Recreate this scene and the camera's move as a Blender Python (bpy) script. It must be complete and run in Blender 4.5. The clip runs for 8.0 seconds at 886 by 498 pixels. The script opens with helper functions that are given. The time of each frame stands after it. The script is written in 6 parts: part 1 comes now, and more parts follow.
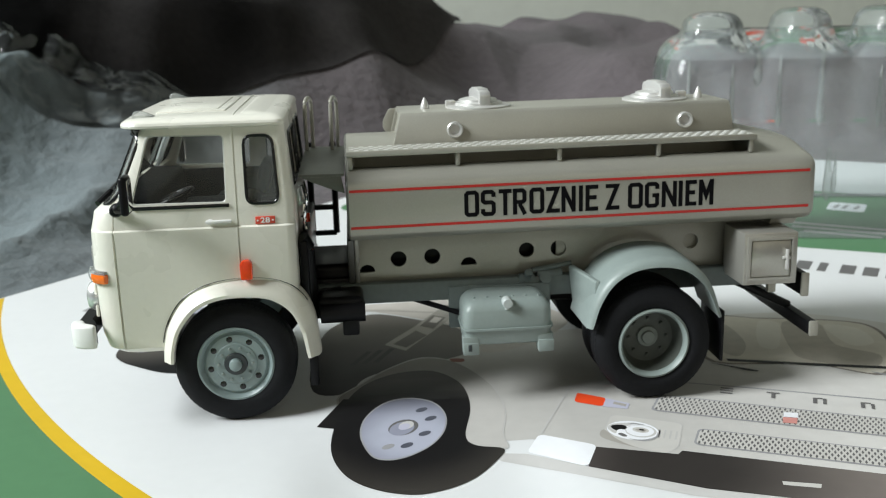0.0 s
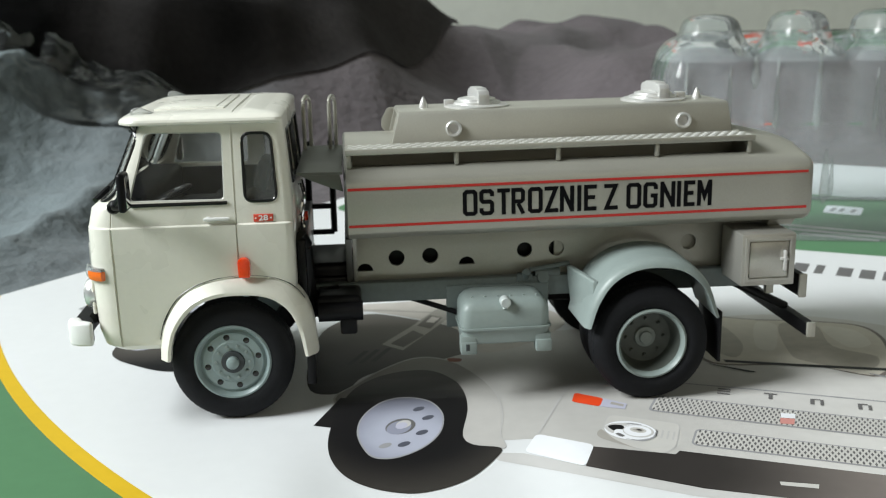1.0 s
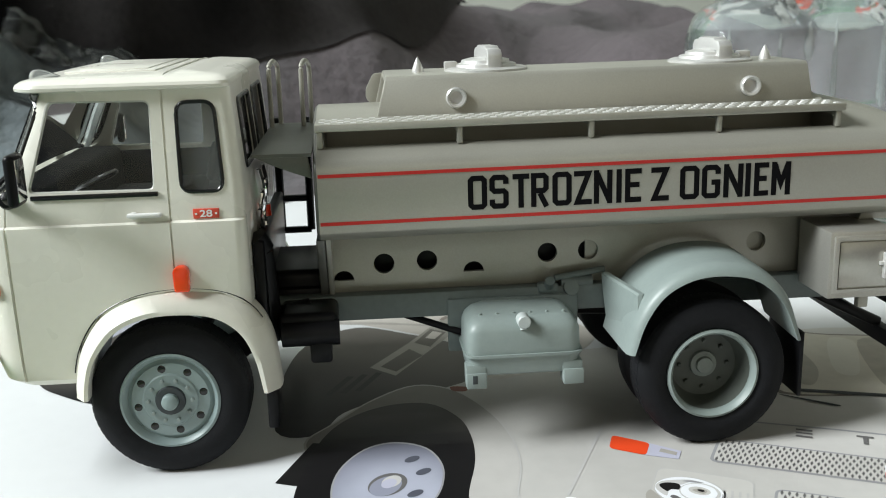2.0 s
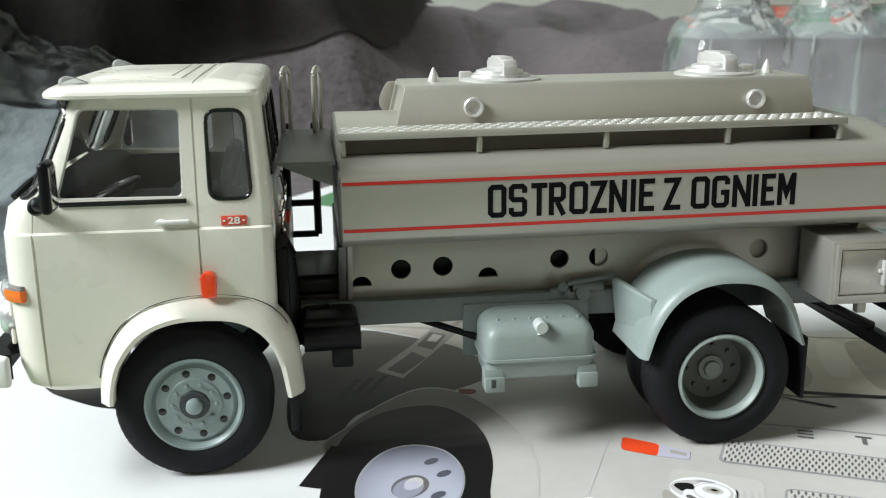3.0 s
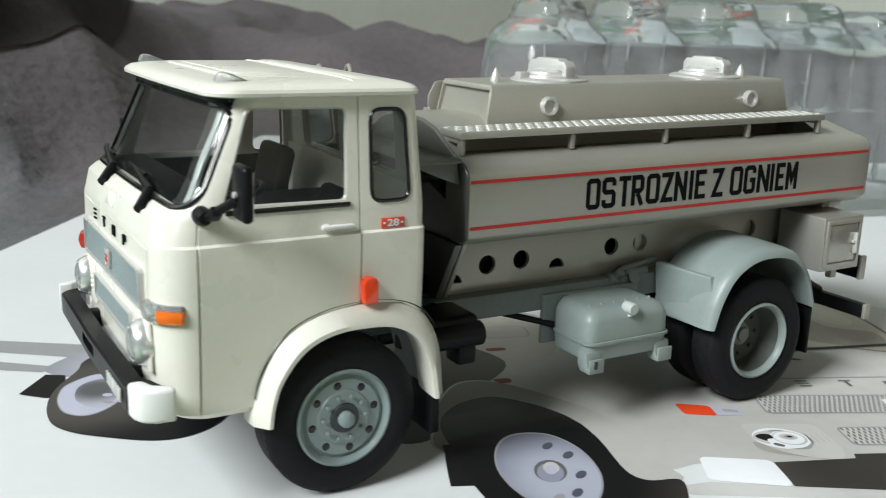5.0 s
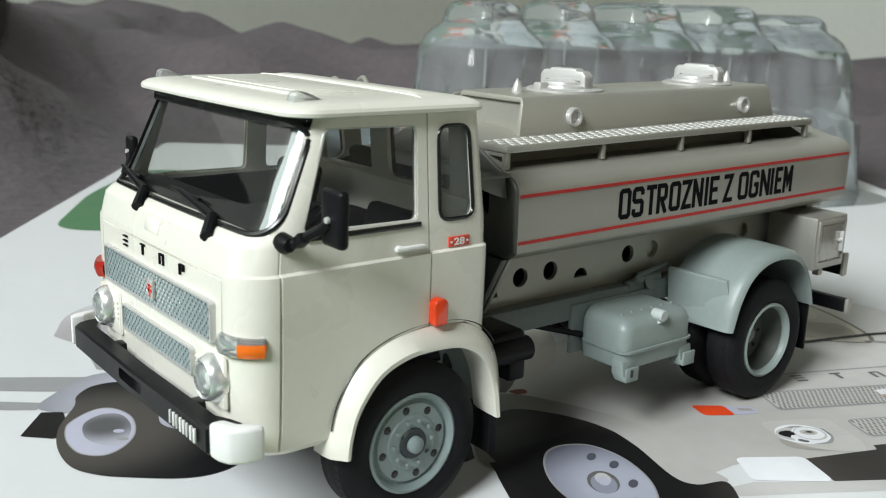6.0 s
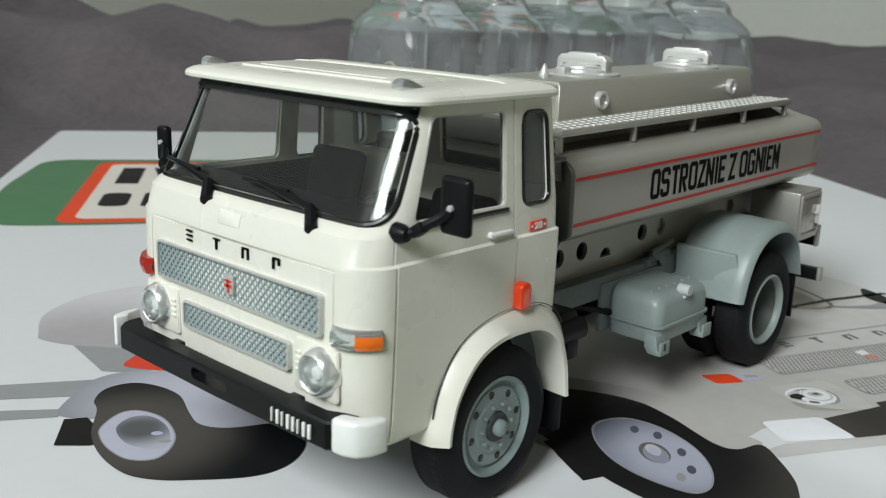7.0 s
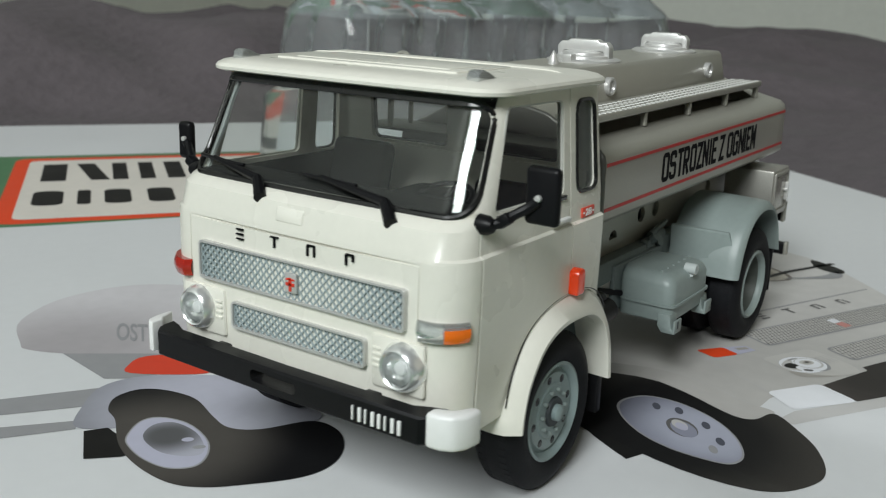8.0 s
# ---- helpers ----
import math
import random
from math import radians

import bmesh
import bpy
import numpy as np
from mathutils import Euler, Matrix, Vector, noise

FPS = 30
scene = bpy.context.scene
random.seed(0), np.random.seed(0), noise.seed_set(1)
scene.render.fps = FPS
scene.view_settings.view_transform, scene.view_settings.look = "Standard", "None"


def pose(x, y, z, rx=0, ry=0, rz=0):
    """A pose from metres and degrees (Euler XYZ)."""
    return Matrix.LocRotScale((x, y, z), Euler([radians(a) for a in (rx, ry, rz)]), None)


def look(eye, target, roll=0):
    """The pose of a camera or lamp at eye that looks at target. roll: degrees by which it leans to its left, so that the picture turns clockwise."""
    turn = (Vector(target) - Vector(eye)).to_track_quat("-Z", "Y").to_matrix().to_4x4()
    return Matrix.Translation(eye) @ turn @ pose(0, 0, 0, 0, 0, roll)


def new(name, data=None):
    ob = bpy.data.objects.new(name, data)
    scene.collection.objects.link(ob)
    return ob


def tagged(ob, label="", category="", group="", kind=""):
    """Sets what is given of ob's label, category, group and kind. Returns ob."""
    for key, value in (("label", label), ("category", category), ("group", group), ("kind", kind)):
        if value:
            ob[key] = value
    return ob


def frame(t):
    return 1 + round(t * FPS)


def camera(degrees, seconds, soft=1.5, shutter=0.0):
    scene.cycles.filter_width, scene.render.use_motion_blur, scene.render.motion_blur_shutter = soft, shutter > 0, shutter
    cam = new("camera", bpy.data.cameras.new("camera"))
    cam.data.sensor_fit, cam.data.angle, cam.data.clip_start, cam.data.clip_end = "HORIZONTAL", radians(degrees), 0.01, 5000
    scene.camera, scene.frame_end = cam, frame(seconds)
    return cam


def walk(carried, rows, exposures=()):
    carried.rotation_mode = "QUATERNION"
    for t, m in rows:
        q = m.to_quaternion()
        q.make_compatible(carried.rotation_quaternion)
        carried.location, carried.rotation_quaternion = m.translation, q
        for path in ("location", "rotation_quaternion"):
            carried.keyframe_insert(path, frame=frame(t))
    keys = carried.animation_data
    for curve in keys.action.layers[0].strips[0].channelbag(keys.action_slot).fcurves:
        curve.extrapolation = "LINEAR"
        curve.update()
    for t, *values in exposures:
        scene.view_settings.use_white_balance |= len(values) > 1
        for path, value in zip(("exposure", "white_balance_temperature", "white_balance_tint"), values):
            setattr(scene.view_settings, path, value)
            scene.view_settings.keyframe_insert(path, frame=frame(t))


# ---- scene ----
MM = 0.001
cam = camera(48.4, 8.0, soft=1.0, shutter=0.5)
# seconds, eye in millimetres, Euler degrees
PATH = [
    (0.0, 23.47, -200.41, 74.83, 76.22, 1.42, -5.44),
    (0.5, 23.01, -200.70, 75.10, 76.32, 1.24, -5.57),
    (1.0, 22.99, -200.33, 74.06, 76.39, 1.05, -5.61),
    (1.2, 23.76, -193.01, 76.59, 75.21, 0.90, -5.59),
    (1.3, 27.80, -169.63, 70.33, 75.10, 1.15, -4.86),
    (1.4, 29.18, -164.46, 68.59, 75.21, 1.27, -4.56),
    (1.5, 28.46, -161.49, 66.69, 75.61, 1.32, -4.99),
    (1.7, 28.63, -158.75, 65.26, 75.93, 1.51, -4.98),
    (2.8, 22.84, -160.54, 67.92, 75.85, 0.43, -6.43),
    (3.0, 18.30, -160.68, 68.04, 75.73, 0.49, -7.69),
    (3.2, 13.22, -160.72, 69.00, 75.52, 0.30, -9.03),
    (3.4, 7.66, -160.35, 69.46, 75.38, 0.14, -11.13),
    (3.5, 4.40, -159.41, 69.61, 75.17, 0.11, -12.96),
    (3.6, 1.63, -159.43, 69.54, 75.66, -0.28, -14.66),
    (3.7, -0.79, -158.09, 69.12, 75.65, -0.62, -15.80),
    (3.8, -4.23, -156.68, 68.58, 75.70, -0.92, -17.02),
    (3.9, -10.24, -156.41, 68.47, 75.75, -1.22, -18.66),
    (4.0, -14.54, -155.31, 67.89, 75.80, -1.54, -19.48),
    (4.1, -18.67, -153.52, 67.85, 75.68, -1.55, -20.18),
    (4.2, -23.30, -151.63, 67.75, 75.57, -1.46, -21.18),
    (4.3, -26.59, -149.99, 67.70, 75.51, -1.43, -22.20),
    (4.4, -30.26, -149.22, 67.88, 75.57, -1.43, -23.29),
    (4.5, -34.72, -147.55, 68.00, 75.51, -1.46, -25.00),
    (4.8, -45.88, -143.25, 67.43, 75.90, -1.65, -28.37),
    (5.0, -53.04, -139.89, 67.18, 76.06, -1.78, -30.06),
    (5.2, -59.10, -137.16, 67.79, 76.24, -1.89, -31.88),
    (6.3, -79.69, -115.79, 68.34, 76.00, -1.70, -41.11),
    (6.5, -84.43, -112.23, 68.20, 75.88, -1.71, -43.04),
    (6.8, -91.61, -106.25, 67.97, 75.71, -1.91, -45.11),
    (7.0, -96.81, -101.57, 68.06, 75.43, -2.04, -47.22),
    (7.5, -103.95, -92.76, 67.78, 75.16, -1.78, -51.15),
    (8.0, -111.83, -82.75, 67.98, 74.81, -1.78, -54.82),
]
EXPOSURES = [(0.0, -0.05), (1.5, 0.02), (3.0, 0.19), (4.5, -0.09), (5.0, -0.16), (6.5, -0.42), (7.0, -0.61), (7.5, -0.66), (8.0, -0.84)]
walk(cam, [(t, pose(x * MM, y * MM, z * MM, rx, ry, rz)) for t, x, y, z, rx, ry, rz in PATH], EXPOSURES)

# ---- lens: gentle depth of field of a phone held close ----
cam.data.dof.use_dof = True
cam.data.dof.focus_distance = 0.147
cam.data.dof.aperture_fstop = 60.0

# ---- light: one large window; unseen room surfaces are toned to shape the bounce ----
ROOM_TURN = 17.5
room = Matrix.Rotation(radians(ROOM_TURN), 4, "Z")
world = bpy.data.worlds.new("world")
scene.world = world
world.use_nodes = True
sky = world.node_tree.nodes.new("ShaderNodeTexSky")
sky.sky_type = "NISHITA"
sky.sun_disc = False
sky.sun_elevation, sky.sun_rotation = radians(35), radians(250)
world.node_tree.links.new(sky.outputs[0], world.node_tree.nodes["Background"].inputs[0])
world.node_tree.nodes["Background"].inputs[1].default_value = 0.05

lamp = bpy.data.lights.new("window_light", "AREA")
lamp.shape, lamp.size, lamp.size_y = "RECTANGLE", 0.93, 0.93
lamp.energy, lamp.color = 120.0, (0.92, 0.975, 0.98)
lamp_ob = new("window_light", lamp)
lamp_ob.matrix_world = look(room @ Vector((-1.95, 0.15, 1.59)), room @ Vector((0.0, 0.0, 0.45)))


# ---- materials ----
def material(name, color, rough=0.5, metal=0.0, vary=0.08, grain=900.0, bump=0.0, bump_scale=2500.0, coat=0.0, spec=0.5, blotch=60.0, sheen=0.0):
    """A surface with fine grain and larger blotches of colour, and fine relief."""
    m = bpy.data.materials.new(name)
    m.use_nodes = True
    nt = m.node_tree
    b = nt.nodes["Principled BSDF"]
    co = nt.nodes.new("ShaderNodeTexCoord")
    b.inputs["Metallic"].default_value = metal
    b.inputs["Coat Weight"].default_value = coat
    b.inputs["Specular IOR Level"].default_value = spec
    b.inputs["Sheen Weight"].default_value = sheen
    n1, n2 = nt.nodes.new("ShaderNodeTexNoise"), nt.nodes.new("ShaderNodeTexNoise")
    n1.inputs["Scale"].default_value, n2.inputs["Scale"].default_value = grain, blotch
    n1.inputs["Detail"].default_value = n2.inputs["Detail"].default_value = 4.0
    add = nt.nodes.new("ShaderNodeMath")
    add.operation = "ADD"
    ramp = nt.nodes.new("ShaderNodeMapRange")
    ramp.inputs[1].default_value, ramp.inputs[2].default_value = 0.7, 1.3
    ramp.inputs[3].default_value, ramp.inputs[4].default_value = 1.0 - vary, 1.0 + vary
    mix = nt.nodes.new("ShaderNodeVectorMath")
    mix.operation = "SCALE"
    mix.inputs[0].default_value = color
    link = nt.links.new
    for n in (n1, n2):
        link(co.outputs["Object"], n.inputs["Vector"])
    link(n1.outputs["Fac"], add.inputs[0])
    link(n2.outputs["Fac"], add.inputs[1])
    link(add.outputs[0], ramp.inputs[0])
    link(ramp.outputs[0], mix.inputs["Scale"])
    link(mix.outputs[0], b.inputs["Base Color"])
    rr = nt.nodes.new("ShaderNodeMapRange")
    rr.inputs[1].default_value, rr.inputs[2].default_value = 0.3, 0.7
    rr.inputs[3].default_value, rr.inputs[4].default_value = max(0.02, rough - 0.06), min(1.0, rough + 0.06)
    link(n2.outputs["Fac"], rr.inputs[0])
    link(rr.outputs[0], b.inputs["Roughness"])
    if bump:
        nb, bm = nt.nodes.new("ShaderNodeTexNoise"), nt.nodes.new("ShaderNodeBump")
        nb.inputs["Scale"].default_value = bump_scale
        nb.inputs["Detail"].default_value = 5.0
        bm.inputs["Strength"].default_value = bump
        bm.inputs["Distance"].default_value = 0.5 / bump_scale
        link(co.outputs["Object"], nb.inputs["Vector"])
        link(nb.outputs["Fac"], bm.inputs["Height"])
        link(bm.outputs[0], b.inputs["Normal"])
    return m


def clear(name, tint, rough=0.03, ior=1.45, body=0.0):
    """Thin clear plastic: lets light straight through and shines by Fresnel; body: how much it is milky."""
    m = bpy.data.materials.new(name)
    m.use_nodes = True
    nt = m.node_tree
    nt.nodes.remove(nt.nodes["Principled BSDF"])
    out = nt.nodes["Material Output"]
    tr, gl, fr, mx = (nt.nodes.new("ShaderNode" + k) for k in ("BsdfTransparent", "BsdfGlossy", "Fresnel", "MixShader"))
    tr.inputs["Color"].default_value = (*tint, 1)
    gl.inputs["Roughness"].default_value = rough
    fr.inputs["IOR"].default_value = ior
    link = nt.links.new
    link(fr.outputs[0], mx.inputs[0])
    first = tr.outputs[0]
    if body:
        df, m2 = nt.nodes.new("ShaderNodeBsdfDiffuse"), nt.nodes.new("ShaderNodeMixShader")
        df.inputs["Color"].default_value = (0.75, 0.8, 0.8, 1)
        m2.inputs[0].default_value = body
        link(first, m2.inputs[1])
        link(df.outputs[0], m2.inputs[2])
        first = m2.outputs[0]
    link(first, mx.inputs[1])
    link(gl.outputs[0], mx.inputs[2])
    link(mx.outputs[0], out.inputs["Surface"])
    return m


CREAM = material("cream_paint", (0.735, 0.72, 0.645), 0.28, vary=0.02, bump=0.05, bump_scale=1500, coat=0.25)
WHITE = material("white_plastic", (0.77, 0.77, 0.76), 0.35, vary=0.02)
SILVER = material("silver_paint", (0.352, 0.343, 0.300), 0.36, metal=0.34, vary=0.05, grain=4000, bump=0.08, bump_scale=6000)
# darker copies of the tank silver: shade behind the cab put into the colour
SILVER_SHADED = material("shaded_silver", (0.125, 0.13, 0.115), 0.4, metal=0.3, vary=0.08, grain=3000, bump=0.06, bump_scale=5000)
SILVER_END_SHADED = material("shaded_silver_end", (0.135, 0.134, 0.122), 0.4, metal=0.4, vary=0.07, grain=3000, bump=0.06, bump_scale=5000)
SILVER_BOX = material("silver_box_paint", (0.40, 0.39, 0.355), 0.38, metal=0.6, vary=0.06, grain=4000, bump=0.08, bump_scale=6000)
SILVER_PANEL = material("silver_panel", (0.40, 0.39, 0.35), 0.24, metal=0.7, vary=0.06, grain=3000, bump=0.05, bump_scale=4000)
SILVER_TOP = material("silver_gloss", (0.58, 0.575, 0.56), 0.33, metal=0.4, vary=0.04, grain=4000)
GREYBLUE = material("greyblue_plastic", (0.232, 0.276, 0.264), 0.42, vary=0.04, bump=0.06)
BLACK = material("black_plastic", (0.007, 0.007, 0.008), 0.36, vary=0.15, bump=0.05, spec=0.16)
RUBBER = material("tyre_rubber", (0.0085, 0.009, 0.0105), 0.62, vary=0.2, bump=0.2, bump_scale=2500, spec=0.16)
GASKET = material("black_gasket", (0.008, 0.008, 0.008), 0.25, vary=0.1)
RED = material("red_line", (0.46, 0.018, 0.014), 0.4, vary=0.04)
INK = material("black_lettering", (0.005, 0.005, 0.006), 0.6, vary=0.1, spec=0.06)
REFLECTOR = material("silvered_reflector", (0.84, 0.85, 0.84), 0.2, metal=0.7, vary=0.03)
CHROME = material("chrome", (0.85, 0.85, 0.86), 0.08, metal=1.0, vary=0.02)
DARKGLASS = clear("cab_glazing", (0.97, 0.98, 0.97), 0.02, 1.45, 0.004)
SIDEGLASS = clear("side_glazing", (0.94, 0.95, 0.93), 0.03, 1.48, 0.012)
REARGLASS = clear("rear_glazing", (0.95, 0.96, 0.95), 0.03, 1.4, 0.02)
QUARTERGLASS = clear("quarter_glazing", (0.82, 0.84, 0.83), 0.04, 1.45, 0.10)
# grey-blue scaled down: shade under the skirts put into the colour
RAIL_SHADE = material("shaded_chassis_paint", (0.13, 0.158, 0.153), 0.5, vary=0.1)
HEADLENS = clear("headlamp_lens", (0.97, 0.98, 0.98), 0.05, 1.5, 0.16)
LENS = clear("clear_lens", (0.96, 0.97, 0.97), 0.06, 1.6, 0.22)
GLARE_EDGE = clear("glare_edge_plastic", (0.92, 0.94, 0.93), 0.08, 1.6, 0.5)
STREAK_RIB = clear("streak_rib_plastic", (0.93, 0.95, 0.94), 0.08, 1.6, 0.25)
SEAT = material("black_seat", (0.005, 0.005, 0.006), 0.6, vary=0.15, spec=0.1)
GRILLE = material("grille_plastic", (0.31, 0.37, 0.385), 0.4, vary=0.03)
STUD = material("bright_tread", (0.66, 0.66, 0.64), 0.35, vary=0.05)
RIMBLUE = material("rim_paint", (0.225, 0.285, 0.285), 0.38, vary=0.05)
# green-grey disc, darkened for the shade inside the deep rim
DISH_SHADE = material("shaded_wheel_disc", (0.066, 0.074, 0.064), 0.55, vary=0.12)
# near-black tone for unseen surfaces, added to cut bounced light
BOUNCE_CUT = material("bounce_cutting_paint", (0.035, 0.034, 0.033), 0.9, vary=0.06, grain=40, blotch=3)
SLOT = material("grille_shadow_paint", (0.035, 0.042, 0.046), 0.6, vary=0.1)
SMOKE = material("cream_cab_lining", (0.78, 0.76, 0.69), 0.55, vary=0.04)


def coloured_lens(name, color):
    m = material(name, color, 0.12, vary=0.05, coat=0.6)
    b = m.node_tree.nodes["Principled BSDF"]
    b.inputs["Transmission Weight"].default_value = 0.12
    b.inputs["Subsurface Weight"].default_value = 0.0
    return m


ORANGE = coloured_lens("orange_lens", (1.0, 0.065, 0.008))
AMBER = coloured_lens("amber_lens", (1.0, 0.19, 0.01))
DARKRED = coloured_lens("dark_red_lens", (0.42, 0.028, 0.018))
REDLENS = coloured_lens("red_lens", (0.72, 0.045, 0.02))


# ---- mesh helpers, all in millimetres ----
def part(name, bm, mat, parent=None, label="", smooth=35.0):
    """Links a bmesh as one mesh object, under a thing or a part."""
    while parent and parent.parent and parent.parent.parent:  # thing, part, sub-part, no deeper
        parent = parent.parent
    me = bpy.data.meshes.new(name)
    bmesh.ops.scale(bm, vec=(MM, MM, MM), verts=bm.verts)
    bm.normal_update()
    for e in bm.edges:
        e.smooth = len(e.link_faces) == 2 and e.calc_face_angle(0.0) < radians(smooth)
    for f in bm.faces:
        f.smooth = True
    bm.to_mesh(me)
    bm.free()
    me.materials.append(mat)
    ob = new(name, me)
    ob.parent = parent
    if label:
        ob["label"] = label
    return ob


def thing(name, label, category, group="", kind=""):
    return tagged(new(name), label, category, group, kind)


def join(*bms):
    out = bms[0]
    for b in bms[1:]:
        me = bpy.data.meshes.new("t")
        b.to_mesh(me)
        b.free()
        out.from_mesh(me)
        bpy.data.meshes.remove(me)
    return out


def moved(bm, m):
    bmesh.ops.transform(bm, matrix=m, verts=bm.verts)
    return bm


def bevel(bm, w, seg=2, angle=30.0):
    edges = [e for e in bm.edges if len(e.link_faces) == 2 and e.calc_face_angle(0.0) > radians(angle)]
    if edges and w > 0:
        bmesh.ops.bevel(bm, geom=edges, offset=w, segments=seg, profile=0.5, affect="EDGES", clamp_overlap=True)
    return bm


def box(x0, x1, y0, y1, z0, z1, w=0.25, seg=2):
    bm = bmesh.new()
    bmesh.ops.create_cube(bm, size=1.0)
    for v in bm.verts:
        v.co = ((x0 + x1) / 2 + v.co.x * (x1 - x0), (y0 + y1) / 2 + v.co.y * (y1 - y0), (z0 + z1) / 2 + v.co.z * (z1 - z0))
    return bevel(bm, w, seg)


def loft(loops, close=True, caps=True):
    bm = bmesh.new()
    rings = [[bm.verts.new(p) for p in loop] for loop in loops]
    n = len(rings[0])
    for a, b in zip(rings, rings[1:]):
        for i in range(n if close else n - 1):
            bm.faces.new((a[i], a[(i + 1) % n], b[(i + 1) % n], b[i]))
    if caps:
        bm.faces.new(list(reversed(rings[0])))
        bm.faces.new(rings[-1])
    bmesh.ops.recalc_face_normals(bm, faces=bm.faces)
    return bm


def prism(poly, axis, a, b, w=0.0, seg=2):
    """A flat outline, drawn in the two other axes, given depth from a to b along axis."""
    def at(p, d):
        return {"x": (d, p[0], p[1]), "y": (p[0], d, p[1]), "z": (p[0], p[1], d)}[axis]
    return bevel(loft([[at(p, a) for p in poly], [at(p, b) for p in poly]]), w, seg)


def lathe(profile, n=48, axis="y", centre=(0, 0, 0)):
    """Turns a closed profile of (distance along the axis, radius)."""
    bm = bmesh.new()
    rings = []
    for k in range(n):
        c, s = math.cos(2 * math.pi * k / n), math.sin(2 * math.pi * k / n)
        ring = []
        for d, r in profile:
            p = {"y": (r * c, d, r * s), "x": (d, r * c, r * s), "z": (r * c, r * s, d)}[axis]
            ring.append(bm.verts.new(Vector(p) + Vector(centre)))
        rings.append(ring)
    m = len(profile)
    for k in range(n):
        a, b = rings[k], rings[(k + 1) % n]
        for i in range(m - 1):
            bm.faces.new((a[i], a[i + 1], b[i + 1], b[i]))
    bmesh.ops.remove_doubles(bm, verts=bm.verts, dist=1e-4)
    bmesh.ops.recalc_face_normals(bm, faces=bm.faces)
    return bm


def rod(p, q, r, n=12, r2=None):
    p, q = Vector(p), Vector(q)
    bm = bmesh.new()
    bmesh.ops.create_cone(bm, cap_ends=True, segments=n, radius1=r, radius2=r if r2 is None else r2, depth=(q - p).length)
    turn = (q - p).to_track_quat("Z", "Y").to_matrix().to_4x4()
    return moved(bm, Matrix.Translation((p + q) / 2) @ turn)


def tube(points, r, n=8, closed=False, flat=1.0):
    """A round bar along points."""
    pts = [Vector(p) for p in points]
    bm = bmesh.new()
    rings = []
    up = Vector((0.13, 0.21, 0.97))
    for i, p in enumerate(pts):
        a = pts[i - 1] if i or closed else p
        b = pts[(i + 1) % len(pts)] if closed or i + 1 < len(pts) else p
        t = (b - a).normalized()
        u = t.cross(up).normalized()
        v = t.cross(u).normalized()
        rings.append([bm.verts.new(p + (u * math.cos(2 * math.pi * k / n) + v * math.sin(2 * math.pi * k / n) * flat) * r) for k in range(n)])
    pairs = list(zip(rings, rings[1:])) + ([(rings[-1], rings[0])] if closed else [])
    for a, b in pairs:
        for i in range(n):
            bm.faces.new((a[i], a[(i + 1) % n], b[(i + 1) % n], b[i]))
    if not closed:
        bm.faces.new(rings[0])
        bm.faces.new(rings[-1])
    bmesh.ops.recalc_face_normals(bm, faces=bm.faces)
    return bm


def rounded(corners, r, n=5):
    """A polygon with its corners rounded."""
    out = []
    m = len(corners)
    for i, c in enumerate(corners):
        c = Vector(c).to_2d()
        a, b = (Vector(corners[i - 1]).to_2d() - c), (Vector(corners[(i + 1) % m]).to_2d() - c)
        k = min(r, a.length * 0.48, b.length * 0.48)
        p, q = c + a.normalized() * k, c + b.normalized() * k
        for j in range(n + 1):
            t = j / n
            out.append(tuple(p * (1 - t) ** 2 + c * 2 * t * (1 - t) + q * t * t))
    return out


def smooth_loop(points, n=6):
    """A closed curve through points."""
    pts = [Vector(p) for p in points]
    out = []
    for i in range(len(pts)):
        a, b, c, d = pts[i - 1], pts[i], pts[(i + 1) % len(pts)], pts[(i + 2) % len(pts)]
        for j in range(n):
            t = j / n
            out.append(tuple(0.5 * (2 * b + (c - a) * t + (2 * a - 5 * b + 4 * c - d) * t * t + (3 * b - a - 3 * c + d) * t ** 3)))
    return out


def smooth_line(points, n=6):
    pts = [Vector(p) for p in points]
    pts = [2 * pts[0] - pts[1]] + pts + [2 * pts[-1] - pts[-2]]
    out = []
    for i in range(1, len(pts) - 2):
        a, b, c, d = pts[i - 1:i + 3]
        for j in range(n):
            t = j / n
            out.append(tuple(0.5 * (2 * b + (c - a) * t + (2 * a - 5 * b + 4 * c - d) * t * t + (3 * b - a - 3 * c + d) * t ** 3)))
    return out + [tuple(pts[-2])]


def carve(bm, cutters):
    """Cuts each cutter out of a solid, and returns the bmesh that is left."""
    def temp(b):
        me = bpy.data.meshes.new("t")
        b.to_mesh(me)
        b.free()
        return new("t", me)
    ob = temp(bm)
    tools = [temp(c) for c in cutters]
    for t in tools:
        mod = ob.modifiers.new("cut", "BOOLEAN")
        mod.operation, mod.solver, mod.object = "DIFFERENCE", "EXACT", t
    bpy.context.view_layer.update()
    me = bpy.data.meshes.new_from_object(ob.evaluated_get(bpy.context.evaluated_depsgraph_get()))
    out = bmesh.new()
    out.from_mesh(me)
    for o in (ob, *tools):
        bpy.data.objects.remove(o)
    bpy.data.meshes.remove(me)
    bmesh.ops.remove_doubles(out, verts=out.verts, dist=1e-4)
    return out


